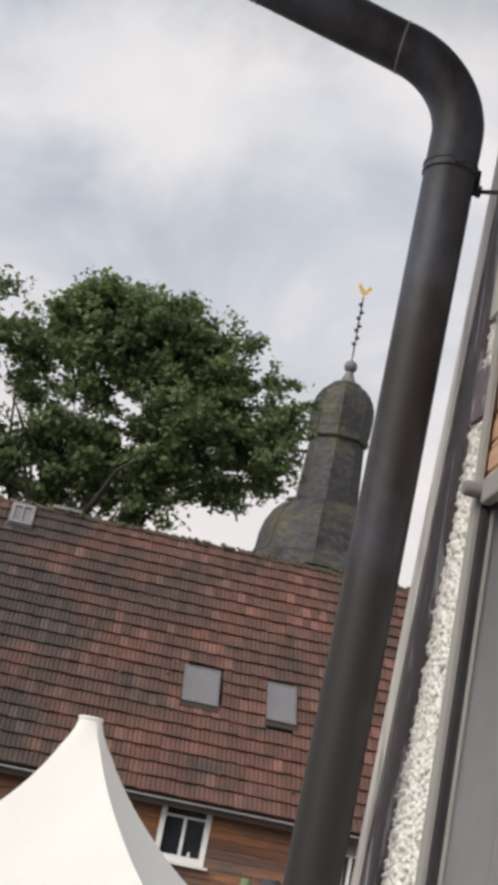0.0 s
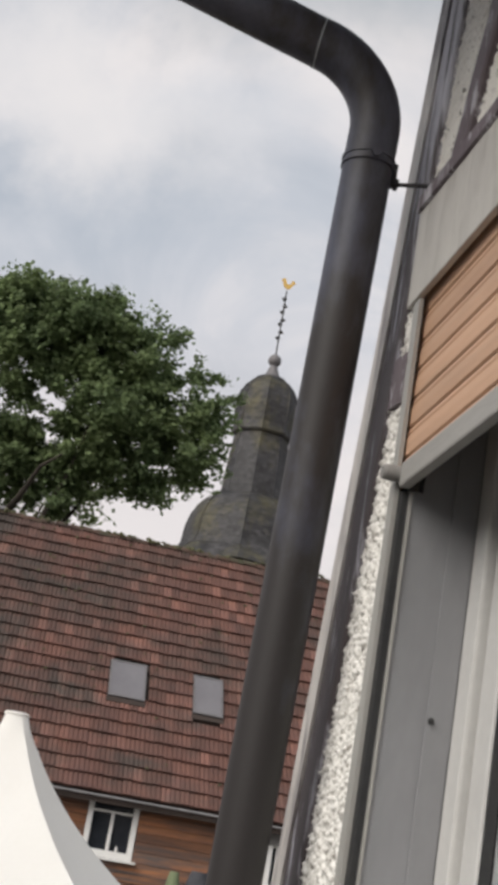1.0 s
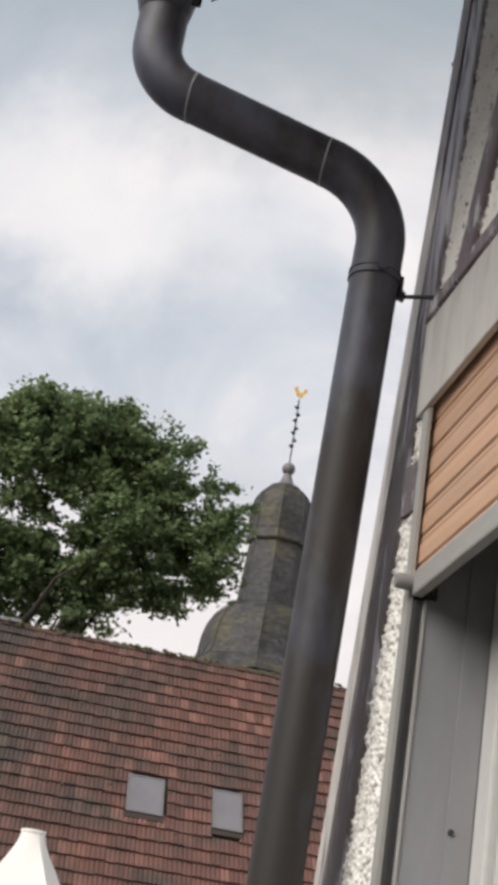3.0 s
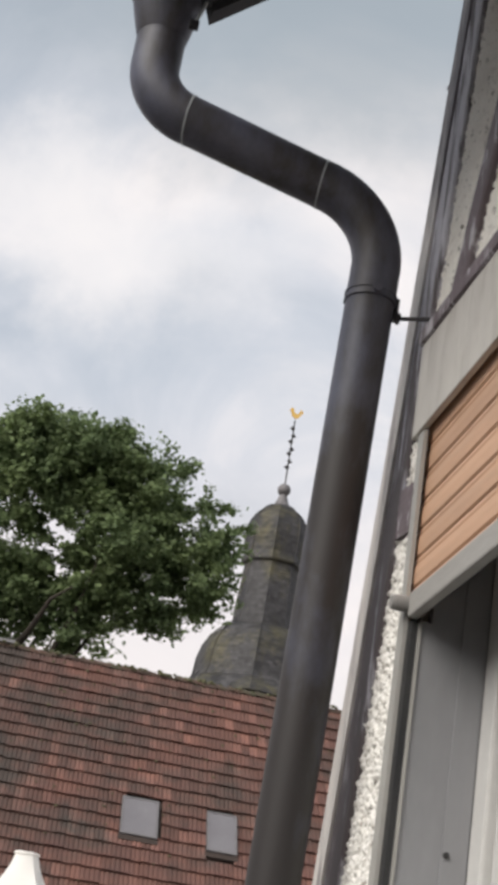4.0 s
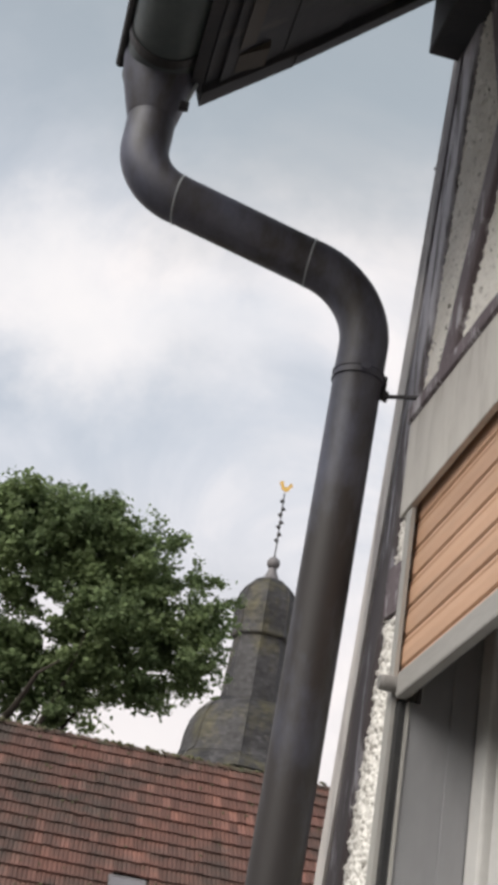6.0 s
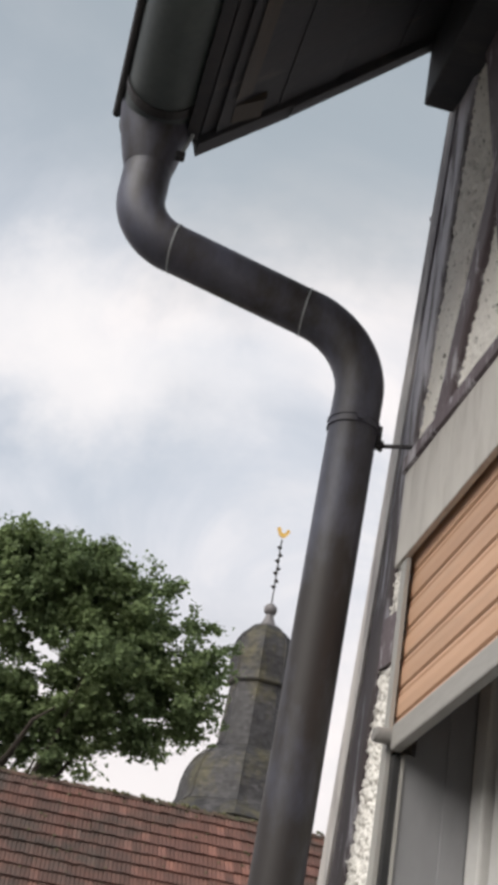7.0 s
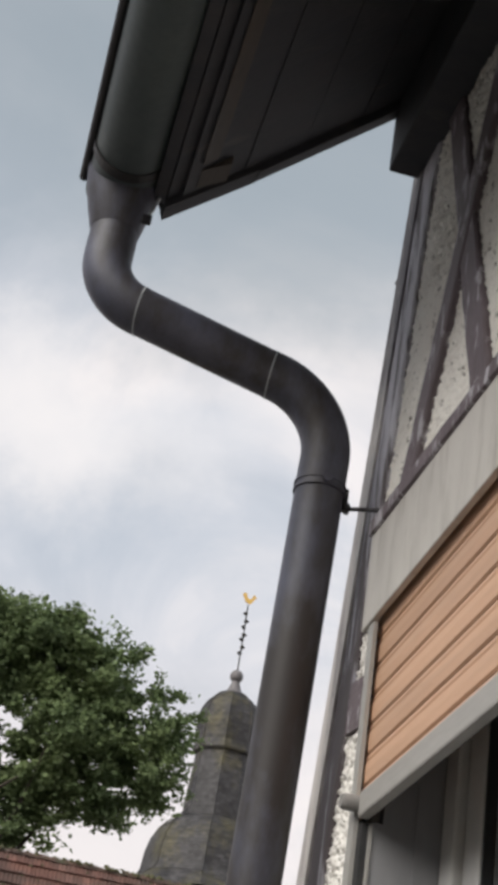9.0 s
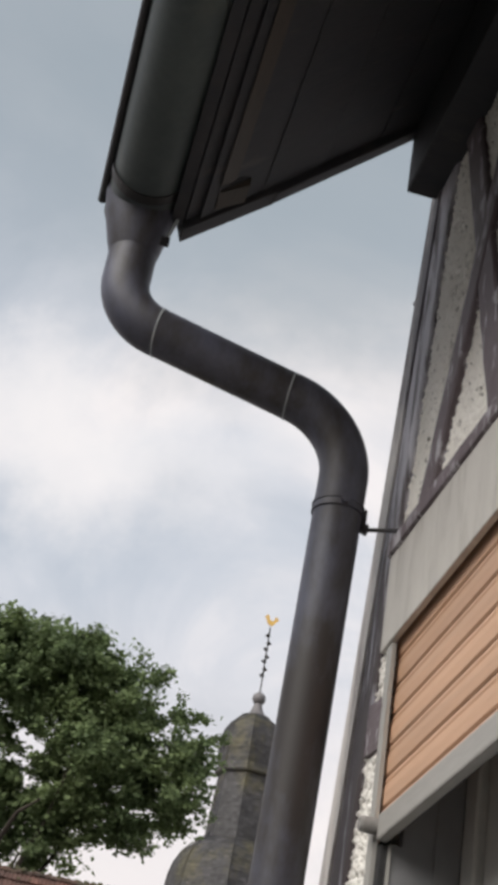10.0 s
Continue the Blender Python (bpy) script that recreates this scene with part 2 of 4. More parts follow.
M_TILE_J = mat("old_red_clay_tile_rest", (0.092, 0.045, 0.037), (0.137, 0.063, 0.047), 0.85, 0, 1.6, 12, 0.35, 0.01, vary=0.20, island=True, odd=0.45, dirt_or_shade=(0.050, 0.037, 0.031), dirt_scale=0.6, dirt_at=(0.46, 0.68), moss=(2.4, -0.6))
M_RIDGE = mat("mossy_ridge_tile", (0.062, 0.045, 0.038), (0.115, 0.066, 0.050), 0.9, 0, 2, 15, 0.5, 0.02, dirt_or_shade=(0.060, 0.060, 0.036), dirt_scale=2.5, dirt_at=(0.5, 0.65))
M_LATH = mat("dark_roof_deck", (0.03, 0.022, 0.018), (0.05, 0.035, 0.03), 0.9, 0, 3, 20, 0.2, 0.01)
M_PLANK = mat("weathered_board", (0.10, 0.052, 0.038), (0.33, 0.135, 0.055), 0.75, 0, 1.6, 14, 0.4, 0.01, stretch=(0.35, 1, 5), vary=0.35, dirt_or_shade=(0.080, 0.062, 0.056), dirt_scale=1.0, dirt_at=(0.46, 0.62))
M_FLASH = mat("dull_lead_flashing", (0.12, 0.112, 0.114), (0.18, 0.17, 0.175), 0.6, 0.2, 5, 40, 0.2, 0.005)
M_SKYGLASS = mat("cloudy_rooflight_glass", (0.15, 0.14, 0.15), (0.18, 0.17, 0.18), 0.22, 0, 1.2, 9, 0.0, 0.001, spec=0.8)
M_DARKGLASS = mat("dark_window_glass", (0.010, 0.013, 0.018), (0.025, 0.028, 0.036), 0.08, 0, 2, 10, 0.0, 0.001, spec=0.15, gloss_var=0.04)
M_WHITE = mat("white_frame_paint", (0.68, 0.67, 0.65), (0.80, 0.79, 0.77), 0.5, 0, 3, 40, 0.1, 0.002)
M_GREYBOX = mat("grey_blind_box", (0.16, 0.155, 0.15), (0.21, 0.20, 0.195), 0.6, 0, 3, 40, 0.1, 0.002)
M_ZINC = mat("zinc_eaves_gutter", (0.19, 0.185, 0.19), (0.30, 0.29, 0.295), 0.5, 0.3, 3, 30, 0.1, 0.002)
M_TENT = mat("white_tent_fabric", (0.90, 0.875, 0.835), (0.94, 0.92, 0.885), 0.75, 0, 0.8, 25, 0.12, 0.006, stretch=(1, 1, 0.5), translucent=0.30)
M_SLATE = mat("weathered_slate", (0.020, 0.019, 0.021), (0.060, 0.057, 0.059), 0.7, 0.0, 0.7, 3, 0.4, 0.03, stretch=(1, 1, 0.7), dirt_or_shade=(0.074, 0.066, 0.036), dirt_scale=0.5, dirt_at=(0.50, 0.66), vary=0.36, island=True)
M_GOLD = mat("gilded_copper", (0.75, 0.46, 0.12), (0.85, 0.56, 0.18), 0.35, 0.85, 3, 20, 0.1, 0.01)
M_IRON = mat("wrought_iron", (0.03, 0.03, 0.03), (0.06, 0.055, 0.05), 0.6, 0.5, 3, 20, 0.2, 0.01)
M_BARK = mat("grey_brown_bark", (0.030, 0.024, 0.019), (0.058, 0.046, 0.035), 0.95, 0, 2, 14, 0.9, 0.04, stretch=(2, 2, 0.4))
M_LEAF = mat("green_leaf", (0.124, 0.174, 0.084), (0.205, 0.262, 0.118), 0.65, 0, 0.6, 5, 0.0, 0.01, vary=0.32, island=True, translucent=0.45, spec=0.25)
M_GROUND = mat("pale_yard_gravel", (0.11, 0.104, 0.096), (0.165, 0.156, 0.144), 0.9, 0, 0.4, 25, 0.6, 0.01, dirt_or_shade=(0.14, 0.13, 0.11), dirt_scale=0.15, dirt_at=(0.5, 0.7))
M_MOSS = mat("roof_moss", (0.050, 0.052, 0.026), (0.095, 0.090, 0.045), 0.95, 0, 4, 30, 0.4, 0.01)
M_RENDER = mat("added_wall_render", (0.19, 0.18, 0.165), (0.28, 0.265, 0.245), 0.9, 0, 0.7, 12, 0.4, 0.01, dirt_or_shade=(0.13, 0.12, 0.11), dirt_scale=0.5, dirt_at=(0.5, 0.7))
M_GREENCLOTH = mat("faded_green_cloth", (0.13, 0.16, 0.085), (0.19, 0.22, 0.13), 0.9, 0, 3, 60, 0.3, 0.01)
M_GREYCLOTH = mat("dark_grey_cloth", (0.035, 0.037, 0.043), (0.07, 0.07, 0.08), 0.9, 0, 6, 60, 0.4, 0.02)


# ---- building helpers ----
def thing(name, at, label, category, group="", kind=""):
    e = new(name)
    e.location = at
    e.empty_display_size = 0.1
    return tagged(e, label, category, group, kind)


def part(name, bm, material, parent, label="", smooth=False, kind=""):
    """Links a bmesh, in world coordinates, as one mesh object under a thing or a part."""
    me = bpy.data.meshes.new(name)
    bmesh.ops.recalc_face_normals(bm, faces=bm.faces[:])
    if smooth:
        for e in bm.edges:
            e.smooth = len(e.link_faces) != 2 or e.calc_face_angle() < 0.75
    bm.to_mesh(me)
    bm.free()
    me.materials.append(material)
    if smooth:
        for p in me.polygons:
            p.use_smooth = True
    ob = new(name, me)
    if parent:
        ob.parent = parent
        if parent.type == "EMPTY":
            ob.matrix_parent_inverse = Matrix.Translation(parent.location).inverted()
    return tagged(ob, label, kind=kind)


def from_lists(name, verts, faces, material, parent, label="", smooth=False, kind=""):
    me = bpy.data.meshes.new(name)
    me.from_pydata(verts, [], faces)
    me.materials.append(material)
    if smooth:
        for p in me.polygons:
            p.use_smooth = True
    ob = new(name, me)
    if parent:
        ob.parent = parent
        if parent.type == "EMPTY":
            ob.matrix_parent_inverse = Matrix.Translation(parent.location).inverted()
    return tagged(ob, label, kind=kind)


def box(bm, lo, hi, bevel=0.0):
    vs = [bm.verts.new((x, y, z)) for x in (lo[0], hi[0]) for y in (lo[1], hi[1]) for z in (lo[2], hi[2])]
    fs = [bm.faces.new([vs[i] for i in q]) for q in ((0, 1, 3, 2), (4, 6, 7, 5), (0, 4, 5, 1), (2, 3, 7, 6), (0, 2, 6, 4), (1, 5, 7, 3))]
    if bevel:
        es = list({e for f in fs for e in f.edges})
        bmesh.ops.bevel(bm, geom=es, offset=bevel, segments=2, affect="EDGES", profile=0.6)


def new_box(lo, hi, bevel=0.0):
    bm = bmesh.new()
    box(bm, lo, hi, bevel)
    return bm


def prism(bm, poly, axis, a, b):
    """Extrudes a 2D outline along an axis: 'x' takes (y, z), 'y' takes (x, z), 'z' takes (x, y)."""
    def place(p, h):
        return {"x": (h, *p), "y": (p[0], h, p[1]), "z": (*p, h)}[axis]
    lo = [bm.verts.new(place(p, a)) for p in poly]
    hi = [bm.verts.new(place(p, b)) for p in poly]
    k = len(poly)
    bm.faces.new(lo)
    bm.faces.new(hi[::-1])
    for i in range(k):
        bm.faces.new((lo[i], lo[(i + 1) % k], hi[(i + 1) % k], hi[i]))


def new_prism(poly, axis, a, b):
    bm = bmesh.new()
    prism(bm, poly, axis, a, b)
    return bm


def tube(path, radius, sides=32, closed_ends=True, radii=None):
    """A round tube along a path of points."""
    bm = bmesh.new()
    pts = [Vector(p) for p in path]
    rings = []
    side = None
    for i, p in enumerate(pts):
        d = (pts[min(i + 1, len(pts) - 1)] - pts[max(i - 1, 0)]).normalized()
        side = (Vector((0, 1, 0)) if side is None and abs(d.y) < 0.9 else Vector((1, 0, 0)) if side is None else side)
        side = (side - d * side.dot(d)).normalized()
        up = d.cross(side)
        r = radii[i] if radii else radius
        rings.append([bm.verts.new(p + r * (math.cos(a) * side + math.sin(a) * up)) for a in (2 * math.pi * k / sides for k in range(sides))])
    for a, b in zip(rings, rings[1:]):
        for k in range(sides):
            bm.faces.new((a[k], a[(k + 1) % sides], b[(k + 1) % sides], b[k]))
    if closed_ends:
        bm.faces.new(rings[0])
        bm.faces.new(rings[-1][::-1])
    return bm


def beam(p, q, width, x0, x1, wobble=0.004, seed=0, steps=26):
    """A hewn timber lying in the wall's plane from p to q (y, z), with slightly uneven arrises; x0 is its face."""
    bm = bmesh.new()
    p, q = Vector(p), Vector(q)
    d = (q - p).normalized()
    nrm = Vector((-d.y, d.x))
    rings = []
    for i in range(steps + 1):
        c = p.lerp(q, i / steps)
        row = []
        for sgn, x in ((-1, x0 + 0.004), (-0.86, x0), (0.86, x0), (1, x0 + 0.004), (1, x1), (-1, x1)):
            j = noise.noise((i * 0.55 + seed * 7.3, sgn * 3.0, seed)) * wobble
            v = c + nrm * (sgn * width / 2 + j)
            row.append(bm.verts.new((x + (noise.noise((i * 0.8, sgn * 5, seed + 9)) * 0.0007 if x < x1 else 0), v.x, v.y)))
        rings.append(row)
    for a, b in zip(rings, rings[1:]):
        for k in range(6):
            bm.faces.new((a[k], a[(k + 1) % 6], b[(k + 1) % 6], b[k]))
    bm.faces.new(rings[0])
    bm.faces.new(rings[-1][::-1])
    return bm


def lathe(profile, centre, sides=48, turn=0.0):
    bm = bmesh.new()
    rings = []
    for r, z in profile:
        rings.append([bm.verts.new((centre[0] + r * math.cos(turn + 2 * math.pi * k / sides), centre[1] + r * math.sin(turn + 2 * math.pi * k / sides), z)) for k in range(sides)])
    for a, b in zip(rings, rings[1:]):
        for k in range(sides):
            bm.faces.new((a[k], a[(k + 1) % sides], b[(k + 1) % sides], b[k]))
    bm.faces.new(rings[0])
    bm.faces.new(rings[-1][::-1])
    return bm


# ---- ground ----
bm = bmesh.new()
q = [bm.verts.new(p) for p in ((-1500, -1500, 0), (1500, -1500, 0), (1500, 1500, 0), (-1500, 1500, 0))]
bm.faces.new(q)
tagged(part("ground", bm, M_GROUND, None), "pale compacted gravel yard between the houses", "ground", kind="structure")

# plain walls added out of view behind and beside the camera, closing the yard and dimming the lower downpipe
tagged(part("added_wall_south", new_box((-9.3, -9.3, 0), (0.6, -9.0, 5.2)), M_RENDER, None), "plain weathered render wall added out of view to dim the lower downpipe", "wall", kind="structure")
tagged(part("added_wall_west", new_box((-9.3, -8.99, 0), (-9.0, 9.0, 4.6)), M_RENDER, None), "plain weathered render wall added out of view beside the yard to dim the downpipe", "wall", kind="structure")

# ---- near half-timbered house ----
D = 0.674            # face of the wall
YJ = 2.36            # far jamb of the window
house = thing("half_timbered_house", (D, 1.0, 0), "old half-timbered house with white roughcast panels and dark timbers", "house")


def post_right(z):
    return 2.30 + (3.84 - z) * 0.166


def post_left(z):
    return 2.425 + (3.84 - z) * 0.172


# wall body behind the panels, with the window opening left free
bm = bmesh.new()
X0, X1 = D + 0.055, D + 0.32
prism(bm, [(YJ + 0.098, 0), (post_left(0), 0), (post_left(4.0), 4.0), (YJ + 0.098, 4.0)], "x", X0, X1)
box(bm, (X0, 1.1, 2.72), (X1, YJ + 0.096, 4.0))
box(bm, (X0, 1.1, 0), (X1, YJ + 0.096, 0.95))
box(bm, (X0, -5.0, 0), (X1, 1.098, 4.0))
part("wall", bm, M_PLASTER_OLD, house)
part("gable_wall", new_prism([(D + 0.33, 0), (6.6, 0), (6.6, 4.0), (3.64, 7.0), (D + 0.33, 4.0)], "y", 2.1, 2.4), M_PLASTER_OLD, house)
part("back_wall", new_box((6.3, -5.0, 0), (6.6, 2.09, 4.0)), M_PLASTER_OLD, house)
part("rear_gable_wall", new_prism([(D, 0), (6.6, 0), (6.6, 4.0), (3.64, 7.0), (D, 4.0)], "y", -5.3, -5.01), M_PLASTER_OLD, house)
part("room_floor", new_box((D + 0.33, -4.9, 0.4), (6.2, 2.08, 0.5)), M_INSIDE, house)
part("room_ceiling", new_box((D + 0.33, -4.9, 3.0), (6.2, 2.08, 3.1)), M_INSIDE, house)


def roughcast(name, left, right, z0, z1, step, depth, seed, material, label, x=D + 0.010):
    """A roughcast panel between two upright edges: real lumps and pits."""
    rows = int((z1 - z0) / step)
    cols = max(6, int((max(left(z0), left(z1)) - min(right(z0), right(z1))) / step))
    verts, faces = [], []
    for i in range(rows + 1):
        z = z0 + (z1 - z0) * i / rows
        for j in range(cols + 1):
            y = right(z) + (left(z) - right(z)) * j / cols
            p = Vector((y * 120, z * 120, seed))
            h = noise.noise(p) * 0.7 + noise.noise(p * 0.35) * 0.35 + noise.noise(p * 2.0) * 0.35
            cell = noise.voronoi(Vector((y * 95, z * 95, seed + 3)))[0][0]
            h += 1.1 * (0.40 - cell)
            verts.append((x - depth * h, y, z))
    w = cols + 1
    for i in range(rows):
        for j in range(cols):
            a = i * w + j
            faces.append((a, a + 1, a + w + 1, a + w))
    from_lists(name, verts, faces, material, house, label, smooth=True)


roughcast("plaster_panel", lambda z: post_right(z) + 0.02, lambda z: YJ + 0.05 + max(0, z - 2.33) * 0.04, 1.6, 2.70, 0.0032, 0.0085, 1.0, M_PLASTER, "white roughcast plaster panel")
roughcast("plaster_panel", lambda z: post_right(z) + 0.02, lambda z: 1.45, 2.90, 3.98, 0.0045, 0.0065, 5.0, M_PLASTER_OLD, "weathered off-white plaster with pits")

part("lower_plaster", new_prism([(YJ + 0.05, 0.0), (post_right(0) + 0.02, 0.0), (post_right(1.6) + 0.02, 1.6), (YJ + 0.05, 1.6)], "x", D + 0.010, D + 0.05), M_PLASTER, house)
part("corner_post", beam(((post_left(0.0) + post_right(0.0)) / 2 - 0.0115, 0.0), ((post_left(3.86) + post_right(3.86)) / 2 - 0.0115, 3.86), 0.106, D + 0.002, D + 0.05, 0.007, 1, 90), M_POST, house, "grey corner post with flaking paint")
# edge strip on the corner
bm = bmesh.new()
for a, b, x0, x1 in ((-0.024, 0.012, D - 0.0015, D + 0.05), (0.012, 0.018, D + 0.004, D + 0.05), (0.018, 0.048, D - 0.0005, D + 0.05)):
    prism(bm, [(post_left(0) + a, 0), (post_left(0) + b, 0), (post_left(3.86) + b, 3.86), (post_left(3.86) + a, 3.86)], "x", x0, x1)
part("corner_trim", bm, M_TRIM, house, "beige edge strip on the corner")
part("trim_hook", tube([(D + 0.005, post_left(3.58) + 0.03, 3.58), (D + 0.005, post_left(3.58) + 0.062, 3.585)], 0.006, 8), M_DARKMETAL, house)
part("brace", beam((2.285, 2.92), (1.90, 3.72), 0.070, D - 0.004, D + 0.03, 0.006, 2), M_BRACE, house, "dark brown diagonal brace")
part("brace", beam((1.905, 2.92), (2.235, 3.95), 0.082, D - 0.001, D + 0.03, 0.006, 3), M_BRACE, house, "dark brown diagonal brace")
part("timber_stub", beam(((post_right(2.55) + YJ + 0.055) / 2, 2.60), ((post_right(2.55) + YJ + 0.055) / 2 + 0.01, 2.50), 0.10, D + 0.001, D + 0.03, 0.012, 6, 14), M_BRACE, house, "dark stub of timber beside the rail")
part("sill_beam", beam((2.47, 2.92), (1.2, 2.92), 0.035, D - 0.010, D + 0.03, 0.003, 4, 40), M_BRACE, house, "thin dark timber above the shutter box")
part("wall_plate", new_box((0.603, -5.2, 3.82), (D + 0.2, 2.44, 4.06), 0.006), M_DARKWOOD, house, "dark wall plate under the roof")

# roof: 45 degree slope down to the eaves over the wall
EX, EZ = 0.121, 3.519
RX, RZ = 3.64, 3.525 + 3.64 - 0.12
bm = new_prism([(EX, EZ + 0.02), (RX, RZ + 0.02), (2 * RX - EX, EZ + 0.02), (2 * RX - EX, EZ + 0.14), (RX, RZ + 0.16), (EX - 0.05, EZ + 0.09)], "y", -5.4, 2.40)
part("roof", bm, M_DARKWOOD, house, "dark boarded eaves under the roof")
part("barge_board", new_prism([(EX, EZ), (EX + 0.185, EZ + 0.172), (EX + 0.19, EZ + 0.33), (EX - 0.035, EZ + 0.105)], "y", 2.405, 2.45), M_DARKWOOD, house)
part("barge_board", new_prism([(EX + 0.1848, EZ + 0.166), (RX, RZ - 0.03), (RX, RZ + 0.17), (EX + 0.1848, EZ + 0.33)], "y", 2.405, 2.44), M_DARKWOOD, house)
part("fascia_board", new_box((EX - 0.03, -5.4, EZ + 0.005), (EX - 0.005, 2.40, EZ + 0.12)), M_DARKWOOD, house)
# dark boards close the underside of the eaves
for i in range(4):
    f0, f1 = 0.03 + i * 0.122, 0.03 + (i + 1) * 0.122 - 0.0015
    h = 0.012 + 0.003 * (i % 2)
    part("soffit_board", new_prism([(EX + f0, EZ + f0 + 0.018 - h), (EX + f1, EZ + f1 + 0.018 - h), (EX + f1, EZ + f1 + 0.017), (EX + f0, EZ + f0 + 0.017)], "y", -5.3, 2.398), M_DARKWOOD, house)

# brown lath along the eaves and the cut end of a rafter behind the gutter
part("eaves_lath", new_prism([(EX + 0.052, EZ + 0.050), (EX + 0.082, EZ + 0.080), (EX + 0.082, EZ + 0.090), (EX + 0.052, EZ + 0.060)], "y", -5.3, 2.30), M_OLDLATH, house, "brown wooden lath under the eaves")
part("rafter_end", new_prism([(EX + 0.055, EZ + 0.058), (EX + 0.115, EZ + 0.098), (EX + 0.115, EZ + 0.125), (EX + 0.055, EZ + 0.066)], "y", 2.325, 2.385), M_OLDLATH, house, "cut end of a brown rafter")

# window: reveal panel, frame, sash, pane
window = part("window", new_box((0.826, YJ - 0.065, 0.98), (0.90, YJ - 0.001, 2.70), 0.006), M_PVC, house, "white plastic window set deep in the wall")
part("window_frame", new_box((0.80, 1.10, 2.702), (0.90, YJ, 2.718)), M_PVC, window)
part("window_frame", new_box((0.826, 1.10, 0.98), (0.90, 1.16, 2.70), 0.006), M_PVC, window)
part("window_frame", new_box((0.826, 1.165, 0.98), (0.90, YJ - 0.068, 1.05), 0.006), M_PVC, window)
part("sash", new_box((0.842, YJ - 0.15, 1.055), (0.90, YJ - 0.072, 2.69), 0.008), M_PVC, window)
part("sash", new_box((0.842, 1.165, 1.055), (0.90, 1.24, 2.69), 0.008), M_PVC, window)
part("gasket", new_box((0.846, YJ - 0.158, 1.06), (0.87, YJ - 0.151, 2.69)), M_GASKET, window, "black rubber gasket")
pane = part("pane", new_box((0.862, 1.242, 1.06), (0.872, YJ - 0.16, 2.69)), M_PANE, window)
pane.visible_shadow = False
part("window_sill", new_box((D - 0.05, 1.08, 0.955), (0.825, YJ + 0.02, 0.975), 0.004), M_RAIL, window)
reveal = part("reveal_panel", new_prism([(D + 0.029, 0.98), (0.90, 0.98), (0.90, 2.69), (D + 0.048, 2.69), (D + 0.048, 2.309), (D + 0.029, 2.309)], "y", YJ + 0.002, YJ + 0.03), M_REVEAL, house, "smooth grey reveal panel with screws")
part("cover_strip", new_box((0.779, YJ - 0.002, 0.98), (0.826, YJ + 0.001, 2.69), 0.001), M_REVEAL, reveal)
for z in (1.36, 1.63, 1.915):
    part("screw", tube([(0.787, YJ - 0.006, z), (0.787, YJ - 0.001, z)], 0.0055, 14), M_GASKET, reveal, "dark screw head")

# ---- roller shutter, half lowered ----
shutter = thing("roller_shutter", (D, 1.75, 0.98), "half-lowered roller shutter with tan slats under a greige box", "shutter")
RISE = 0.030         # the box's lower edge climbs towards the near end
bm = new_prism([(2.468, 2.697), (2.468, 2.905), (1.0, 2.905), (1.0, 2.697 + 1.468 * RISE)], "x", D - 0.003, D + 0.011)
bmesh.ops.bevel(bm, geom=bm.edges[:], offset=0.003, segments=2, affect="EDGES", profile=0.6)
part("box_cover", bm, M_BOX, shutter, "greige painted shutter box")
SLAT_H = 0.0590


def sloped(prof, y0, y1, rise):
    """Extrudes an (x, z) outline along y; it climbs by rise per metre towards y0."""
    bm = bmesh.new()
    prism(bm, prof, "y", y0, y1)
    for v in bm.verts:
        v.co.z += (y1 - v.co.y) * rise
    return bm


def slat(i):
    """One curved slat with a bead over its joint."""
    z1 = 2.613 + SLAT_H * (1 - i)
    z0 = z1 - SLAT_H
    x = D + 0.0012 * (5 - i)
    prof = [(x + 0.017, z0 + 0.0015), (x + 0.0135, z0 + 0.005), (x + 0.0125, z0 + 0.026), (x + 0.0135, z1 - 0.017),
            (x + 0.0172, z1 - 0.014), (x + 0.0150, z1 - 0.009), (x + 0.0165, z1 - 0.0015), (x + 0.027, z1 - 0.0015), (x + 0.027, z0 + 0.0015)]
    rise = RISE * (1 - i / 13)
    part("slat", sloped(prof, 1.12, YJ + 0.075, rise), M_SLAT, shutter)
    joint = [(x + 0.018, z0 - 0.002), (x + 0.026, z0 - 0.002), (x + 0.026, z0 + 0.002), (x + 0.018, z0 + 0.002)]
    part("slat_joint", sloped(joint, 1.12, YJ + 0.074, rise), M_GASKET, shutter)


for i in range(-1, 6):
    slat(i)
bar_bm = new_box((D - 0.001, 1.12, 2.310), (D + 0.020, YJ + 0.001, 2.356), 0.005)
for v in bar_bm.verts:
    v.co.z += (YJ - v.co.y) * RISE * 0.6
bar = part("bottom_bar", bar_bm, M_BAR, shutter, "grey end bar")
part("stopper", tube([(D - 0.030, YJ + 0.014, 2.338), (D - 0.024, YJ + 0.014, 2.338), (D + 0.016, YJ + 0.014, 2.338)], 0.014, 20, radii=[0.012, 0.0145, 0.0145]), M_RUBBER, bar, "grey rubber stopper")
rail = part("guide_rail", new_prism([(YJ + 0.022, 0.98), (YJ + 0.058, 0.98), (YJ + 0.058, 2.33), (YJ + 0.070, 2.694), (YJ + 0.036, 2.694), (YJ + 0.030, 2.345), (YJ + 0.024, 2.33)], "x", D + 0.001, D + 0.009), M_RAIL, shutter, "grey metal guide rail")
part("rail_lip", new_box((D + 0.010, YJ + 0.004, 0.98), (D + 0.022, YJ + 0.05, 2.307)), M_GASKET, rail, "black brush seal")
part("rail_edge", new_box((D + 0.023, YJ - 0.002, 0.98), (D + 0.028, YJ + 0.0215, 2.307)), M_RAIL, rail)

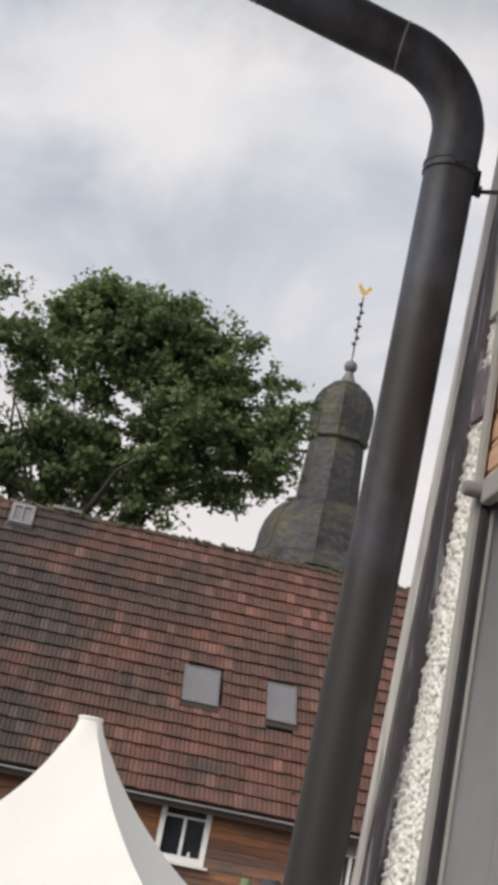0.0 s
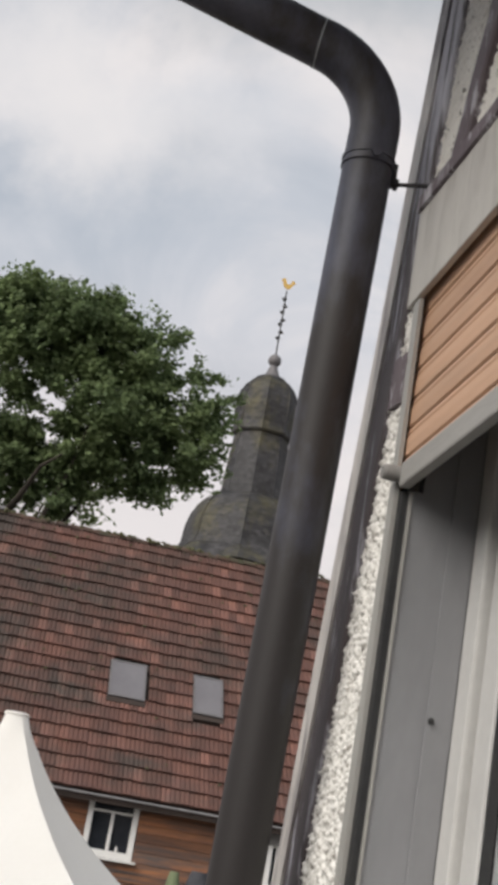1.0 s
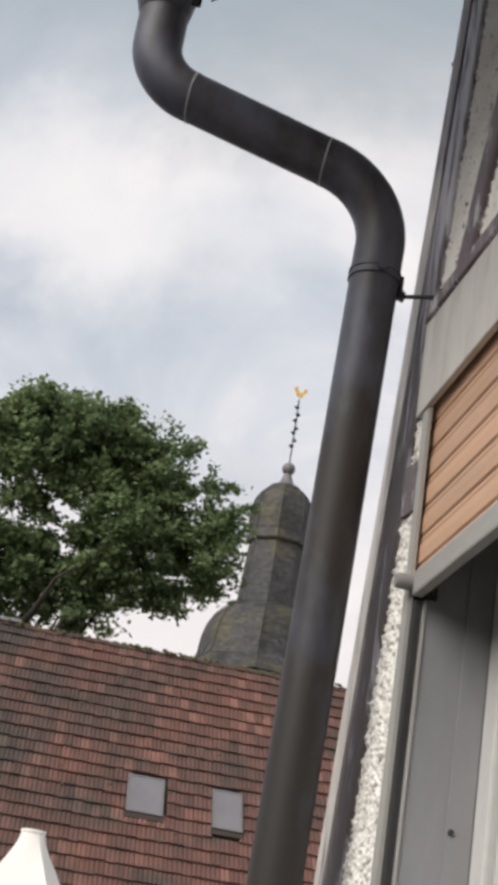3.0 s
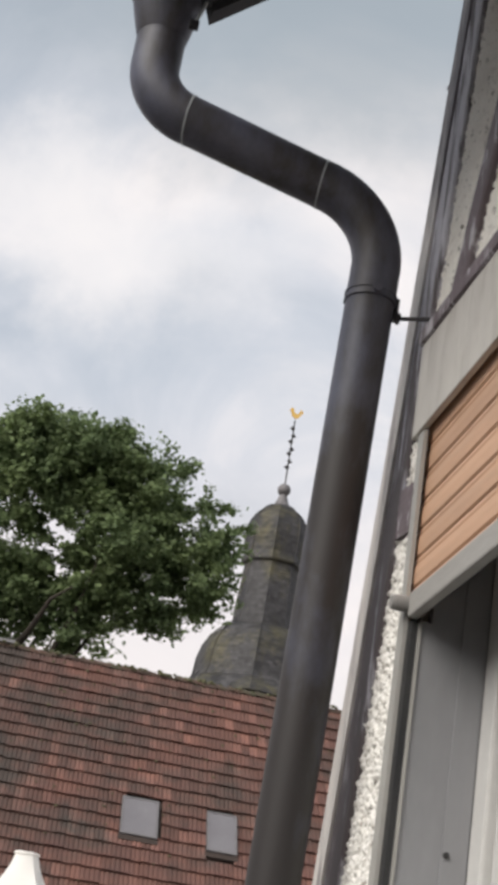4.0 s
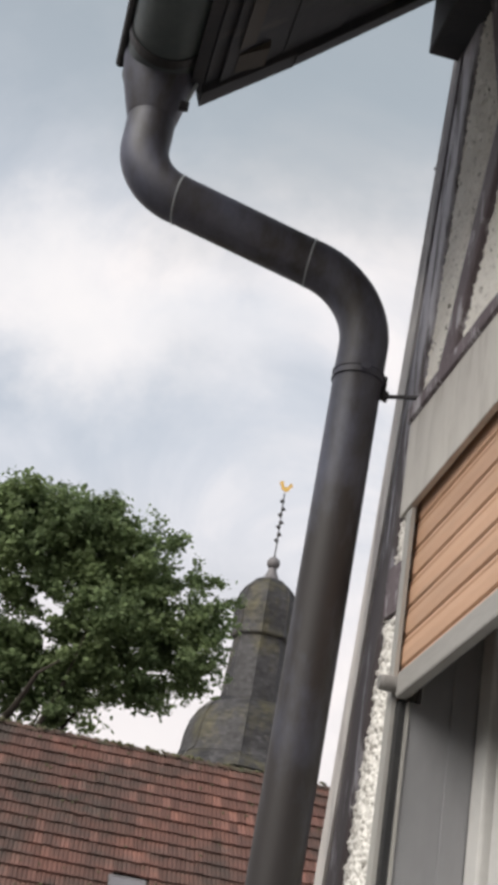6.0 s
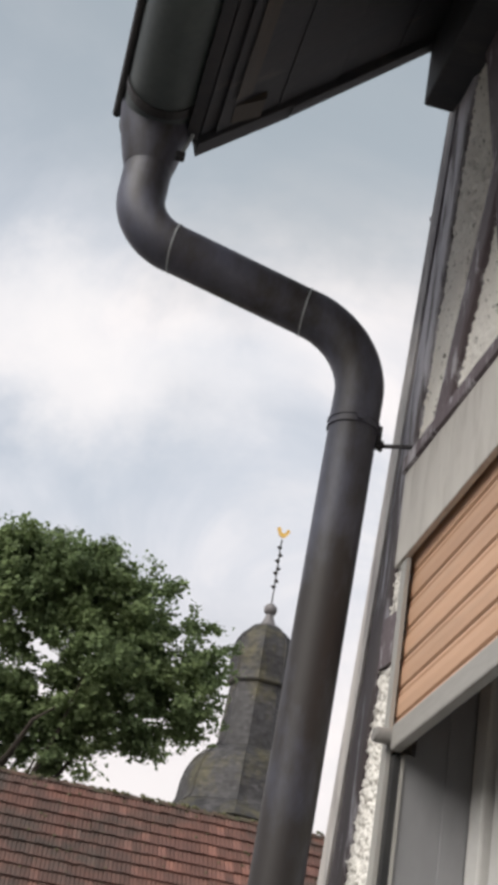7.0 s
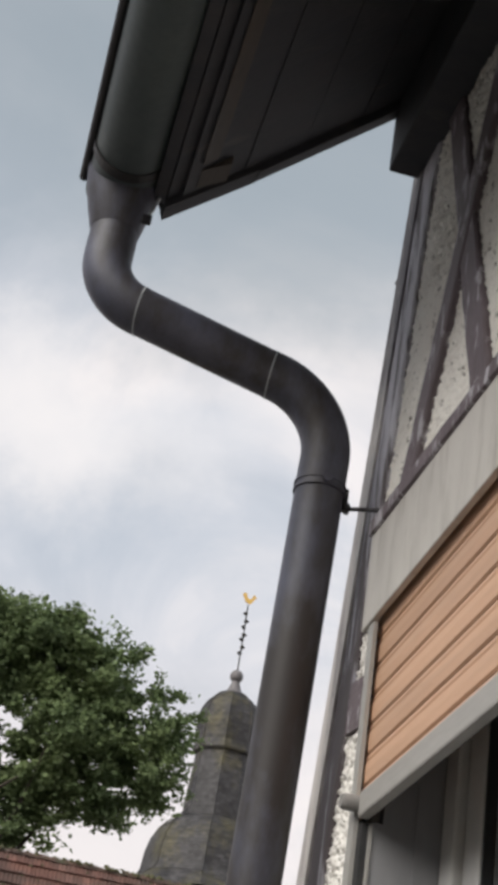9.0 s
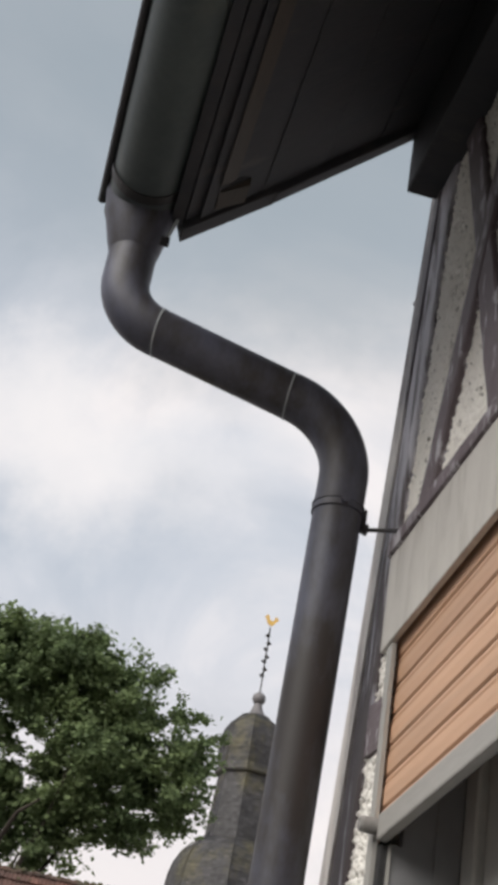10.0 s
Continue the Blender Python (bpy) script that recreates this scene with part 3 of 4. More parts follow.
# ---- rain gutter ----
gutter = thing("rain_gutter", (0.015, 0.0, 3.50), "dark weathered half-round rain gutter along the eaves", "gutter")
GX, GZ, GR = 0.024, 3.585, 0.078


def eave_x(y):
    return (2.46 - y) * 0.008      # the eaves run slightly out of line with the wall


bm = bmesh.new()
rows = []
for y in (-5.3, -3.0, -1.0, 0.5, 1.5, 2.2, 2.475):
    ring = []
    for r in (GR, GR - 0.004):
        arc = [(GX + r * math.cos(a), GZ + r * math.sin(a)) for a in (math.pi + math.pi * k / 36 for k in range(37))]
        ring += arc if r == GR else arc[::-1]
    rows.append([bm.verts.new((x + eave_x(y), y, z)) for x, z in ring])
for a, b in zip(rows, rows[1:]):
    for k in range(74):
        bm.faces.new((a[k], a[(k + 1) % 74], b[(k + 1) % 74], b[k]))
bm.faces.new(rows[0]); bm.faces.new(rows[-1][::-1])
prism(bm, [(GX + (GR - 0.001) * math.cos(a), GZ + (GR - 0.001) * math.sin(a)) for a in (math.pi + math.pi * k / 18 for k in range(19))], "y", 2.470, 2.476)
trough = part("trough", bm, M_GUTTER, gutter, smooth=True)
part("bead", tube([(GX - GR - 0.008 + eave_x(y), y, GZ) for y in (-5.3, -2, 1, 2.46)], 0.010, 14), M_DARKMETAL, gutter, "rolled dark front edge")
for y in (2.325, 1.5, 0.7):
    bm = bmesh.new()
    prism(bm, [(GX + eave_x(y) + r * math.cos(a), GZ + r * math.sin(a)) for r, ks in ((GR + 0.004, range(19)), (GR + 0.001, range(18, -1, -1))) for a in (math.pi + math.pi * k / 18 for k in ks)], "y", y - 0.013, y + 0.013)
    part("gutter_hook", bm, M_DARKMETAL, gutter)
# outlet hung round the trough, tapering to the pipe
OY = 2.43
bm = bmesh.new()
rings = []
for k in range(13):
    f = k / 12
    z = 3.592 - 0.155 * f
    s = f ** 1.5
    rx = (GR + 0.005) * (1 - s) + 0.0518 * s
    ry = 0.070 * (1 - s) + 0.0516 * s
    cx = GX * (1 - s) + 0.030 * s
    cy = 2.405 * (1 - s) + OY * s
    rings.append([bm.verts.new((cx + rx * math.cos(a), cy + ry * math.sin(a), z)) for a in (2 * math.pi * j / 36 for j in range(36))])
for a, b in zip(rings, rings[1:]):
    for j in range(36):
        bm.faces.new((a[j], a[(j + 1) % 36], b[(j + 1) % 36], b[j]))
outlet = part("outlet", bm, M_PIPE, gutter, "funnel-shaped outlet under the gutter", smooth=True)
part("strap", tube([(GX + GR + 0.012, OY - 0.03, 3.58), (0.100, OY - 0.05, 3.50), (0.088, OY - 0.05, 3.455)], 0.004, 8), M_SEAM, outlet)
part("clip", new_box((0.078, OY - 0.06, 3.445), (0.098, OY - 0.045, 3.463), 0.003), M_DARKMETAL, outlet)

# ---- rain downpipe with its swan neck ----
downpipe = thing("rain_downpipe", (0.53, 2.56, 0), "dark grey metal downpipe with a swan neck and light seams", "downpipe")
PR = 0.050
PY = 2.47


def arc(c, r, a0, a1, y0, y1, n=16):
    return [(c[0] + r * math.cos(a0 + (a1 - a0) * k / n), y0 + (y1 - y0) * k / n, c[1] + r * math.sin(a0 + (a1 - a0) * k / n)) for k in range(n + 1)]


TH = radians(80)
R1, R2 = 0.166, 0.109
low = Vector((0.546, 2.80, 0.0))
top = Vector((0.554, PY, 3.055))
part("pipe", tube([low.lerp(top, k / 8) for k in range(9)] , PR, 40), M_PIPE, downpipe, smooth=True)
elbow1 = arc((0.5545 - R1, 3.055), R1, 0, TH, PY, PY)
p1 = Vector(elbow1[-1])
elbow2 = arc((0.030 + R2, 3.370), R2, math.pi + TH, math.pi, OY, OY)
p2 = Vector(elbow2[0])
part("elbow", tube([top.lerp(low, 0.021)] + elbow1, PR + 0.0007, 40), M_PIPE, downpipe, smooth=True)
part("offset_pipe", tube([p1.lerp(p2, k / 6) for k in (-0.25, 0, 1, 2, 3, 4, 5, 6, 6.25)], PR, 40), M_PIPE, downpipe, smooth=True)
part("elbow", tube(elbow2 + [(0.030, OY, 3.42), (0.030, OY, 3.46)], PR + 0.0007, 40), M_PIPE, downpipe, smooth=True)
leg = (p2 - p1).normalized()


def seam(at, half=0.0016, r=PR + 0.0018, slant=0.17, n=40):
    """A thin weld bead round the sloping pipe, cut slightly aslant."""
    bm = bmesh.new()
    side = Vector((0, 1, 0))
    up = leg.cross(side).normalized()
    rings = []
    for h, rad in ((-half, r - 0.002), (-half, r), (half, r), (half, r - 0.002)):
        ring = []
        for k in range(n):
            a = 2 * math.pi * k / n
            o = rad * (math.cos(a) * side + math.sin(a) * up)
            ring.append(bm.verts.new(at + o + leg * (h - slant * o.y)))
        rings.append(ring)
    for i in range(4):
        a, b = rings[i], rings[(i + 1) % 4]
        for k in range(n):
            bm.faces.new((a[k], a[(k + 1) % n], b[(k + 1) % n], b[k]))
    part("seam", bm, M_SEAM, downpipe, "light zinc seam")


seam(p1)
seam(p2)
cz = 2.984
cc = low.lerp(top, cz / 3.055)
clamp = part("clamp", tube([cc + Vector((0, 0, -0.009)), cc + Vector((0, 0, 0.009))], PR + 0.0012, 40), M_PIPE, downpipe, "pipe clamp with bolts")
part("clamp_rim", tube([cc + Vector((0, 0, 0.006)), cc + Vector((0, 0, 0.010))], PR + 0.0036, 40), M_PIPE, clamp)
part("clamp_rim", tube([cc + Vector((0, 0, -0.010)), cc + Vector((0, 0, -0.006))], PR + 0.0036, 40), M_PIPE, clamp)
part("bolt", tube([cc + Vector((0.0, -PR - 0.012, 0)), cc + Vector((0, -PR - 0.003, 0))], 0.009, 10), M_PIPE, clamp)
part("lug", new_box(cc + Vector((PR, -0.01, -0.034)), cc + Vector((PR + 0.010, 0.01, 0.014)), 0.003), M_DARKMETAL, clamp)
rod0 = cc + Vector((PR + 0.012, 0, -0.027))
rod1 = Vector((D + 0.02, cc.y - 0.06, cc.z - 0.038))
part("bracket_rod", tube([rod0, rod0.lerp(rod1, 0.5), rod1], 0.0045, 10), M_DARKMETAL, clamp, "thin iron rod into the wall")
part("nut", tube([rod0 - Vector((0.004, 0, 0)), rod0 + Vector((0.003, 0, 0))], 0.012, 10), M_DARKMETAL, clamp)

# ---- house across the yard ----
YE, ZE, PITCH = 29.7, 2.86, radians(50)
SLOPE = 8.45
XL, XR = -7.0, 11.0
barn = thing("boarded_house", (2.0, 33.0, 0), "low boarded house with an old red clay tile roof", "house")
TS, TC = math.sin(PITCH), math.cos(PITCH)


def on_roof(x, s, up=0.0):
    return Vector((x, YE + s * TC - up * TS, ZE + s * TS + up * TC))


YR, ZR = YE + SLOPE * TC, ZE + SLOPE * TS
bm = new_prism([(YE, ZE - 0.06), (YR, ZR - 0.06), (2 * YR - YE, ZE - 0.06), (2 * YR - YE, ZE - 0.2), (YR, ZR - 0.2), (YE, ZE - 0.2)], "x", XL, XR)
roof = part("roof", bm, M_LATH, barn, "steep roof of weathered red clay tiles")
WY = 30.1
W1 = (3.08, 4.14, 1.62, 2.78)
W2 = (6.95, 8.0, 1.5, 2.79)
part("wall", new_prism([(WY + 0.04, 0), (2 * YR - WY, 0), (2 * YR - WY, ZE - 0.15), (YR, ZR - 0.4), (WY + 0.04, ZE - 0.15)], "x", XL + 0.3, XL + 0.5), M_PLANK, barn)
part("wall", new_prism([(WY + 0.04, 0), (2 * YR - WY, 0), (2 * YR - WY, ZE - 0.15), (YR, ZR - 0.4), (WY + 0.04, ZE - 0.15)], "x", XR - 0.5, XR - 0.3), M_PLANK, barn)
part("wall", new_box((XL + 0.5, 2 * YR - WY - 0.2, 0), (XR - 0.5, 2 * YR - WY, ZE - 0.2)), M_PLANK, barn)
# front boards, cut round the windows
front = part("front_wall", new_box((XL + 0.5, WY + 0.24, 0), (XR - 0.5, WY + 0.40, ZE - 0.2)), M_LATH, barn, "wall of weathered brown boards")
rnd = random.Random(4)
z = 0.0
while z < ZE - 0.12:
    h = rnd.uniform(0.17, 0.24)
    spans = [(XL + 0.5, XR - 0.5)]
    for a, b, c, d in (W1, W2):
        if z < d and z + h > c:
            spans = [s for lo, hi in spans for s in ((lo, min(hi, a)), (max(lo, b), hi)) if s[1] - s[0] > 0.02] if any(lo < b and hi > a for lo, hi in spans) else spans
    for lo, hi in spans:
        x = lo
        while x < hi - 0.01:
            e = min(hi, x + rnd.uniform(2.2, 4.2))
            if hi - e < 0.6:
                e = hi
            o = rnd.uniform(0, 0.012)
            bm = bmesh.new()
            prism(bm, [(WY - 0.012 + o, z + 0.004), (WY + 0.0 + o, z + h - 0.004), (WY + 0.235, z + h - 0.004), (WY + 0.235, z + 0.004)], "x", x + 0.002, e - 0.002)
            part("board", bm, M_PLANK, front)
            x = e
    z += h


def barn_window(x0, x1, z0, z1, transom, mull, blind=False):
    w = part("window", new_box((x0, WY + 0.10, z0), (x1, WY + 0.12, z1)), M_DARKGLASS, barn, "white framed window with dark panes")
    t = 0.11
    for lo, hi in (((x0, z0), (x0 + t, z1)), ((x1 - t, z0), (x1, z1)), ((x0 + t, z0), (x1 - t, z0 + 0.14)), ((x0 + t, z1 - 0.05), (x1 - t, z1))):
        part("frame", new_box((lo[0], WY - 0.03, lo[1]), (hi[0], WY + 0.10, hi[1]), 0.008), M_WHITE, w)
    part("transom", new_box((x0 + t, WY - 0.015, transom - 0.022), (x1 - t, WY + 0.10, transom + 0.022), 0.005), M_WHITE, w)
    part("mullion", new_box((mull - 0.03, WY - 0.02, z0 + 0.14), (mull + 0.03, WY + 0.10, transom - 0.022), 0.005), M_WHITE, w)
    part("sill", new_box((x0 - 0.06, WY - 0.16, z0 - 0.05), (x1 + 0.08, WY + 0.02, z0 - 0.004), 0.008), M_WHITE, w)
    if blind:
        part("blind_box", new_box((x0, WY - 0.10, transom + 0.024), (x1, WY + 0.02, z1 - 0.01), 0.01), M_GREYBOX, w, "grey blind box")
    return w


barn_window(*W1, 2.53, 3.61)
barn_window(*W2, 2.42, 7.18, blind=True)
# eaves gutter
bm = tube([(XL, YE - 0.06, ZE - 0.055), (0, YE - 0.06, ZE - 0.06), (XR, YE - 0.06, ZE - 0.065)], 0.024, 12)
part("eaves_gutter", bm, M_ZINC, barn, "thin zinc gutter along the eaves", smooth=True)

# roof lights
LIGHTS = ((3.15, 3.98, 2.62, 3.86), (5.08, 5.77, 2.56, 3.87))
for x0, x1, s0, s1 in LIGHTS:
    def slab(a0, a1, b0, b1, u0, u1):
        bm = bmesh.new()
        vs = [bm.verts.new(on_roof(x, s, u)) for x in (a0, a1) for s in (b0, b1) for u in (u0, u1)]
        for qd in ((0, 1, 3, 2), (4, 6, 7, 5), (0, 4, 5, 1), (2, 3, 7, 6), (0, 2, 6, 4), (1, 5, 7, 3)):
            bm.faces.new([vs[i] for i in qd])
        return bm
    light = part("roof_light", slab(x0 + 0.045, x1 - 0.045, s0 + 0.15, s1 - 0.05, 0.095, 0.107), M_SKYGLASS, barn, "closed roof light reflecting the cloudy sky")
    for a in ((x0, x0 + 0.045, s0 + 0.1, s1), (x1 - 0.045, x1, s0 + 0.1, s1), (x0 + 0.045, x1 - 0.045, s1 - 0.05, s1), (x0 + 0.045, x1 - 0.045, s0 + 0.1, s0 + 0.15)):
        part("frame", slab(*a, -0.02, 0.115), M_FLASH, light)
    part("apron", slab(x0 - 0.02, x1 + 0.02, s0 - 0.04, s0 + 0.098, 0.02, 0.072), M_LATH, light, "dark lead apron")

# small roof vent with two panes, and a pale cap piece on the ridge
vent = part("roof_vent", slab(-1.60, -1.00, 7.48, 8.30, -0.02, 0.09), M_ZINC, barn, "small zinc roof hatch with two panes")
bm = bmesh.new()
for a0, a1, b0, b1 in ((-1.58, -1.02, 7.50, 7.60), (-1.58, -1.02, 8.16, 8.28), (-1.58, -1.50, 7.60, 8.16), (-1.10, -1.02, 7.60, 8.16), (-1.33, -1.28, 7.60, 8.16)):
    vs = [bm.verts.new(on_roof(x, s, u)) for x in (a0, a1) for s in (b0, b1) for u in (0.0, 0.16)]
    for qd in ((0, 1, 3, 2), (4, 6, 7, 5), (0, 4, 5, 1), (2, 3, 7, 6), (0, 2, 6, 4), (1, 5, 7, 3)):
        bm.faces.new([vs[i] for i in qd])
part("frame", bm, M_ZINC, vent)
bm = bmesh.new()
vs = [bm.verts.new(on_roof(x, s, 0.12)) for x, s in ((-1.52, 7.58), (-1.08, 7.58), (-1.08, 8.18), (-1.52, 8.18))]
bm.faces.new(vs)
part("pane", bm, M_SKYGLASS, vent)

# ---- roof tiles ----
ROWS, TW = 21, 0.205
RH = SLOPE / ROWS


def tile_profile():
    pts = []
    for k in range(9):
        u = k / 8
        pts.append((u * TW, 0.020 * abs(math.sin(2 * math.pi * u)) ** 0.8))
    return pts


def tile_geo():
    """One interlocking tile with two troughs: local x across, y up the slope, z out of the roof."""
    prof = tile_profile()
    verts, faces = [], []
    for y, lift in ((0.0, 0.066), (RH + 0.03, 0.006)):
        verts += [(x, y, h + lift) for x, h in prof]
    n = len(prof)
    verts += [(x, 0.0, h + 0.066 - 0.054) for x, h in prof]
    for k in range(n - 1):
        faces.append((k, k + 1, n + k + 1, n + k))
        faces.append((2 * n + k, 2 * n + k + 1, k + 1, k))
    return verts, faces


tv, tf = tile_geo()
tile_mesh = bpy.data.meshes.new("tile")
tile_mesh.from_pydata(tv, [], tf)
tile_mesh.materials.append(M_TILE)
roof_turn = Matrix(((1, 0, 0, 0), (0, TC, -TS, 0), (0, TS, TC, 0), (0, 0, 0, 1)))
rest_v, rest_f = [], []
rnd = random.Random(11)
count = 0
for r in range(ROWS):
    for c in range(int((XR - XL) / TW)):
        x, s = XL + c * TW, r * RH
        if any(a + 0.01 < x + TW / 2 < b - 0.01 and p + 0.02 < s + RH / 2 < q_ - 0.02 for a, b, p, q_ in LIGHTS):
            continue
        m = Matrix.Translation(on_roof(x, s, rnd.uniform(-0.006, 0.008))) @ roof_turn @ pose(0, rnd.uniform(-0.013, 0.013) + 0.02 * noise.noise((x * 0.6, r * 0.8, 3.0)), 0, rnd.uniform(-1.0, 1.0), rnd.uniform(-0.9, 0.9), rnd.uniform(-0.6, 0.6))
        if 2.0 < x < 6.9 and 4 <= r <= 16 and count < 300:
            t = new("tile", tile_mesh)
            t.parent = roof
            t.matrix_basis = m
            count += 1
        else:
            b0 = len(rest_v)
            rest_v += [tuple(m @ Vector(v)) for v in tv]
            rest_f += [tuple(b0 + i for i in f) for f in tf]
from_lists("tiles", rest_v, rest_f, M_TILE_J, roof, "rows of weathered red clay tiles", kind="stuff")
# ridge tiles
rnd = random.Random(5)
x = XL
while x < XR:
    bm = bmesh.new()
    w = rnd.uniform(0.33, 0.37)
    dz, dt = rnd.uniform(-0.03, 0.0), rnd.uniform(-0.012, 0.012)
    ends = []
    for xx, r, lift in ((x, 0.125, dz), (x + w + 0.03, 0.105, dz - 0.02 + dt)):
        ends.append([bm.verts.new((xx, YR + 1.15 * r * math.cos(a), ZR - 0.02 + lift + r * math.sin(a))) for a in (math.pi * k / 8 for k in range(9))])
    for k in range(8):
        bm.faces.new((ends[0][k], ends[0][k + 1], ends[1][k + 1], ends[1][k]))
    bm.faces.new(ends[0][::-1]); bm.faces.new(ends[1])
    part("ridge_tile", bm, M_RIDGE, roof)
    x += w
# moss cushions along the ridge and here and there on the tiles
mv, mf = [], []
mr = random.Random(12)
for i in range(420):
    if i < 170:
        c = Vector((mr.uniform(XL, XR), YR - abs(mr.gauss(0, 0.09)), ZR + mr.uniform(0.03, 0.10)))
        r = mr.uniform(0.025, 0.065)
    else:
        c = on_roof(mr.uniform(XL, XR), SLOPE * mr.random() ** 0.6, 0.075)
        r = mr.uniform(0.012, 0.032)
    if any(a - 0.1 < c.x < b + 0.1 and p - 0.2 < (c.z - ZE) / TS < q_ + 0.1 for a, b, p, q_ in LIGHTS):
        continue
    b0 = len(mv)
    for ring, up in ((1.0, -0.3), (0.8, 0.45)):
        for k in range(6):
            g = r * ring * mr.uniform(0.7, 1.3)
            mv.append((c.x + 1.5 * g * math.cos(k * 1.047), c.y + g * math.sin(k * 1.047) - up * r * 0.5, c.z + up * r + 0.5 * g * math.sin(k * 1.047)))
    mv.append((c.x, c.y - 0.3 * r, c.z + 0.9 * r))
    for k in range(6):
        j = (k + 1) % 6
        mf += [(b0 + k, b0 + j, b0 + 6 + j, b0 + 6 + k), (b0 + 6 + k, b0 + 6 + j, b0 + 12)]
from_lists("moss", mv, mf, M_MOSS, roof, "tufts of olive moss", smooth=True, kind="stuff")
part("ridge_cap", new_box((-0.62, YR - 0.16, ZR + 0.06), (0.12, YR + 0.1, ZR + 0.14), 0.01), M_ZINC, roof, "pale metal cap on the ridge")

# ---- folded cloth covers by the boarded wall ----
def cover(name, x0, x1, y, z1, seed, material, label, category):
    bm = bmesh.new()
    n = 14
    rings = []
    for i in range(12):
        f = i / 11
        ring = []
        for k in range(n):
            a = 2 * math.pi * k / n
            w = (x1 - x0) / 2 * (1.0 - 0.55 * f ** 3) * (1 + 0.16 * noise.noise((k * 0.9, f * 4, seed)))
            ring.append(bm.verts.new(((x0 + x1) / 2 + w * math.cos(a), y + 0.28 * (1 - 0.5 * f ** 3) * math.sin(a), z1 * f + 0.05 * noise.noise((k, f * 3, seed + 2)) * f)))
        rings.append(ring)
    for a, b in zip(rings, rings[1:]):
        for k in range(n):
            bm.faces.new((a[k], a[(k + 1) % n], b[(k + 1) % n], b[k]))
    bm.faces.new(rings[0]); bm.faces.new(rings[-1][::-1])
    ob = part(name, bm, material, None, smooth=True)
    return tagged(ob, label, category)


cover("folded_parasol", 4.75, 5.15, 29.3, 1.58, 1.0, M_GREENCLOTH, "folded parasol in faded green cloth by the wall", "parasol")
cover("covered_heater", 5.1, 5.85, 29.4, 1.66, 2.0, M_GREYCLOTH, "garden heater under a dark grey cloth cover", "cover")

ornament = part("vase", lathe([(0.025, 1.762), (0.034, 1.79), (0.030, 1.82), (0.016, 1.845), (0.020, 1.865), (0.012, 1.87)], (3.80, WY + 0.045), 14), M_WHITE, None, smooth=True)
tagged(ornament, "small white vase on the window ledge", "vase")

# ---- white pagoda tent ----
tent = thing("pagoda_tent", (0.3, 16.0, 0), "white pagoda tent with a tall concave peak", "tent")
PX, PYT, PZ = 0.665, 16.0, 2.945
bm = bmesh.new()
TURN = radians(45 - 20)
SEG = 12


def tent_width(d):
    return 0.14 + 0.32 * d + 0.32 * d * d


for k in range(4):
    rows = []
    for i in range(29):
        drop = 1.95 * i / 28
        R = tent_width(drop) / math.cos(TURN)
        c = Vector((PX + 0.065 * drop, PYT))
        a, b = (c + R * Vector((math.cos(TURN + math.pi / 2 * (k + e)), math.sin(TURN + math.pi / 2 * (k + e)))) for e in (0, 1))
        row = []
        for j in range(SEG + 1):
            u = j / SEG
            p = a.lerp(b, u)
            p = p + (c - p) * 0.10 * min(1, drop) * math.sin(math.pi * u)
            if drop < 0.35:
                p = p.lerp(c + (p - c).normalized() * R * 0.79, 1 - drop / 0.35)
            row.append(bm.verts.new((p.x, p.y, PZ - drop + 0.006 * noise.noise((p.x * 3, p.y * 3, drop * 2)))))
        rows.append(row)
    for r0, r1 in zip(rows, rows[1:]):
        for j in range(SEG):
            bm.faces.new((r0[j], r0[j + 1], r1[j + 1], r1[j]))
canopy = part("canopy", bm, M_TENT, tent, "taut white fabric canopy", smooth=True)
part("peak_cap", lathe([(0.140, PZ - 0.02), (0.142, PZ + 0.0), (0.125, PZ + 0.012)], (PX, PYT), 28), M_TENT, canopy, smooth=True)
R = tent_width(1.95) / math.cos(TURN)
for k in range(4):
    x, y = PX + 0.127 + R * math.cos(TURN + math.pi / 2 * k), PYT + R * math.sin(TURN + math.pi / 2 * k)
    part("leg", new_box((x - 0.04, y - 0.04, 0), (x + 0.04, y + 0.04, 1.02), 0.005), M_WHITE, tent)

# ---- church tower ----
TD = 80.0
TX, TY = TD * math.sin(radians(10.05)), TD * math.cos(radians(10.05))
tower = thing("church_tower", (TX, TY, 0), "church tower with a slate onion dome, lantern and gilded weathercock", "tower")


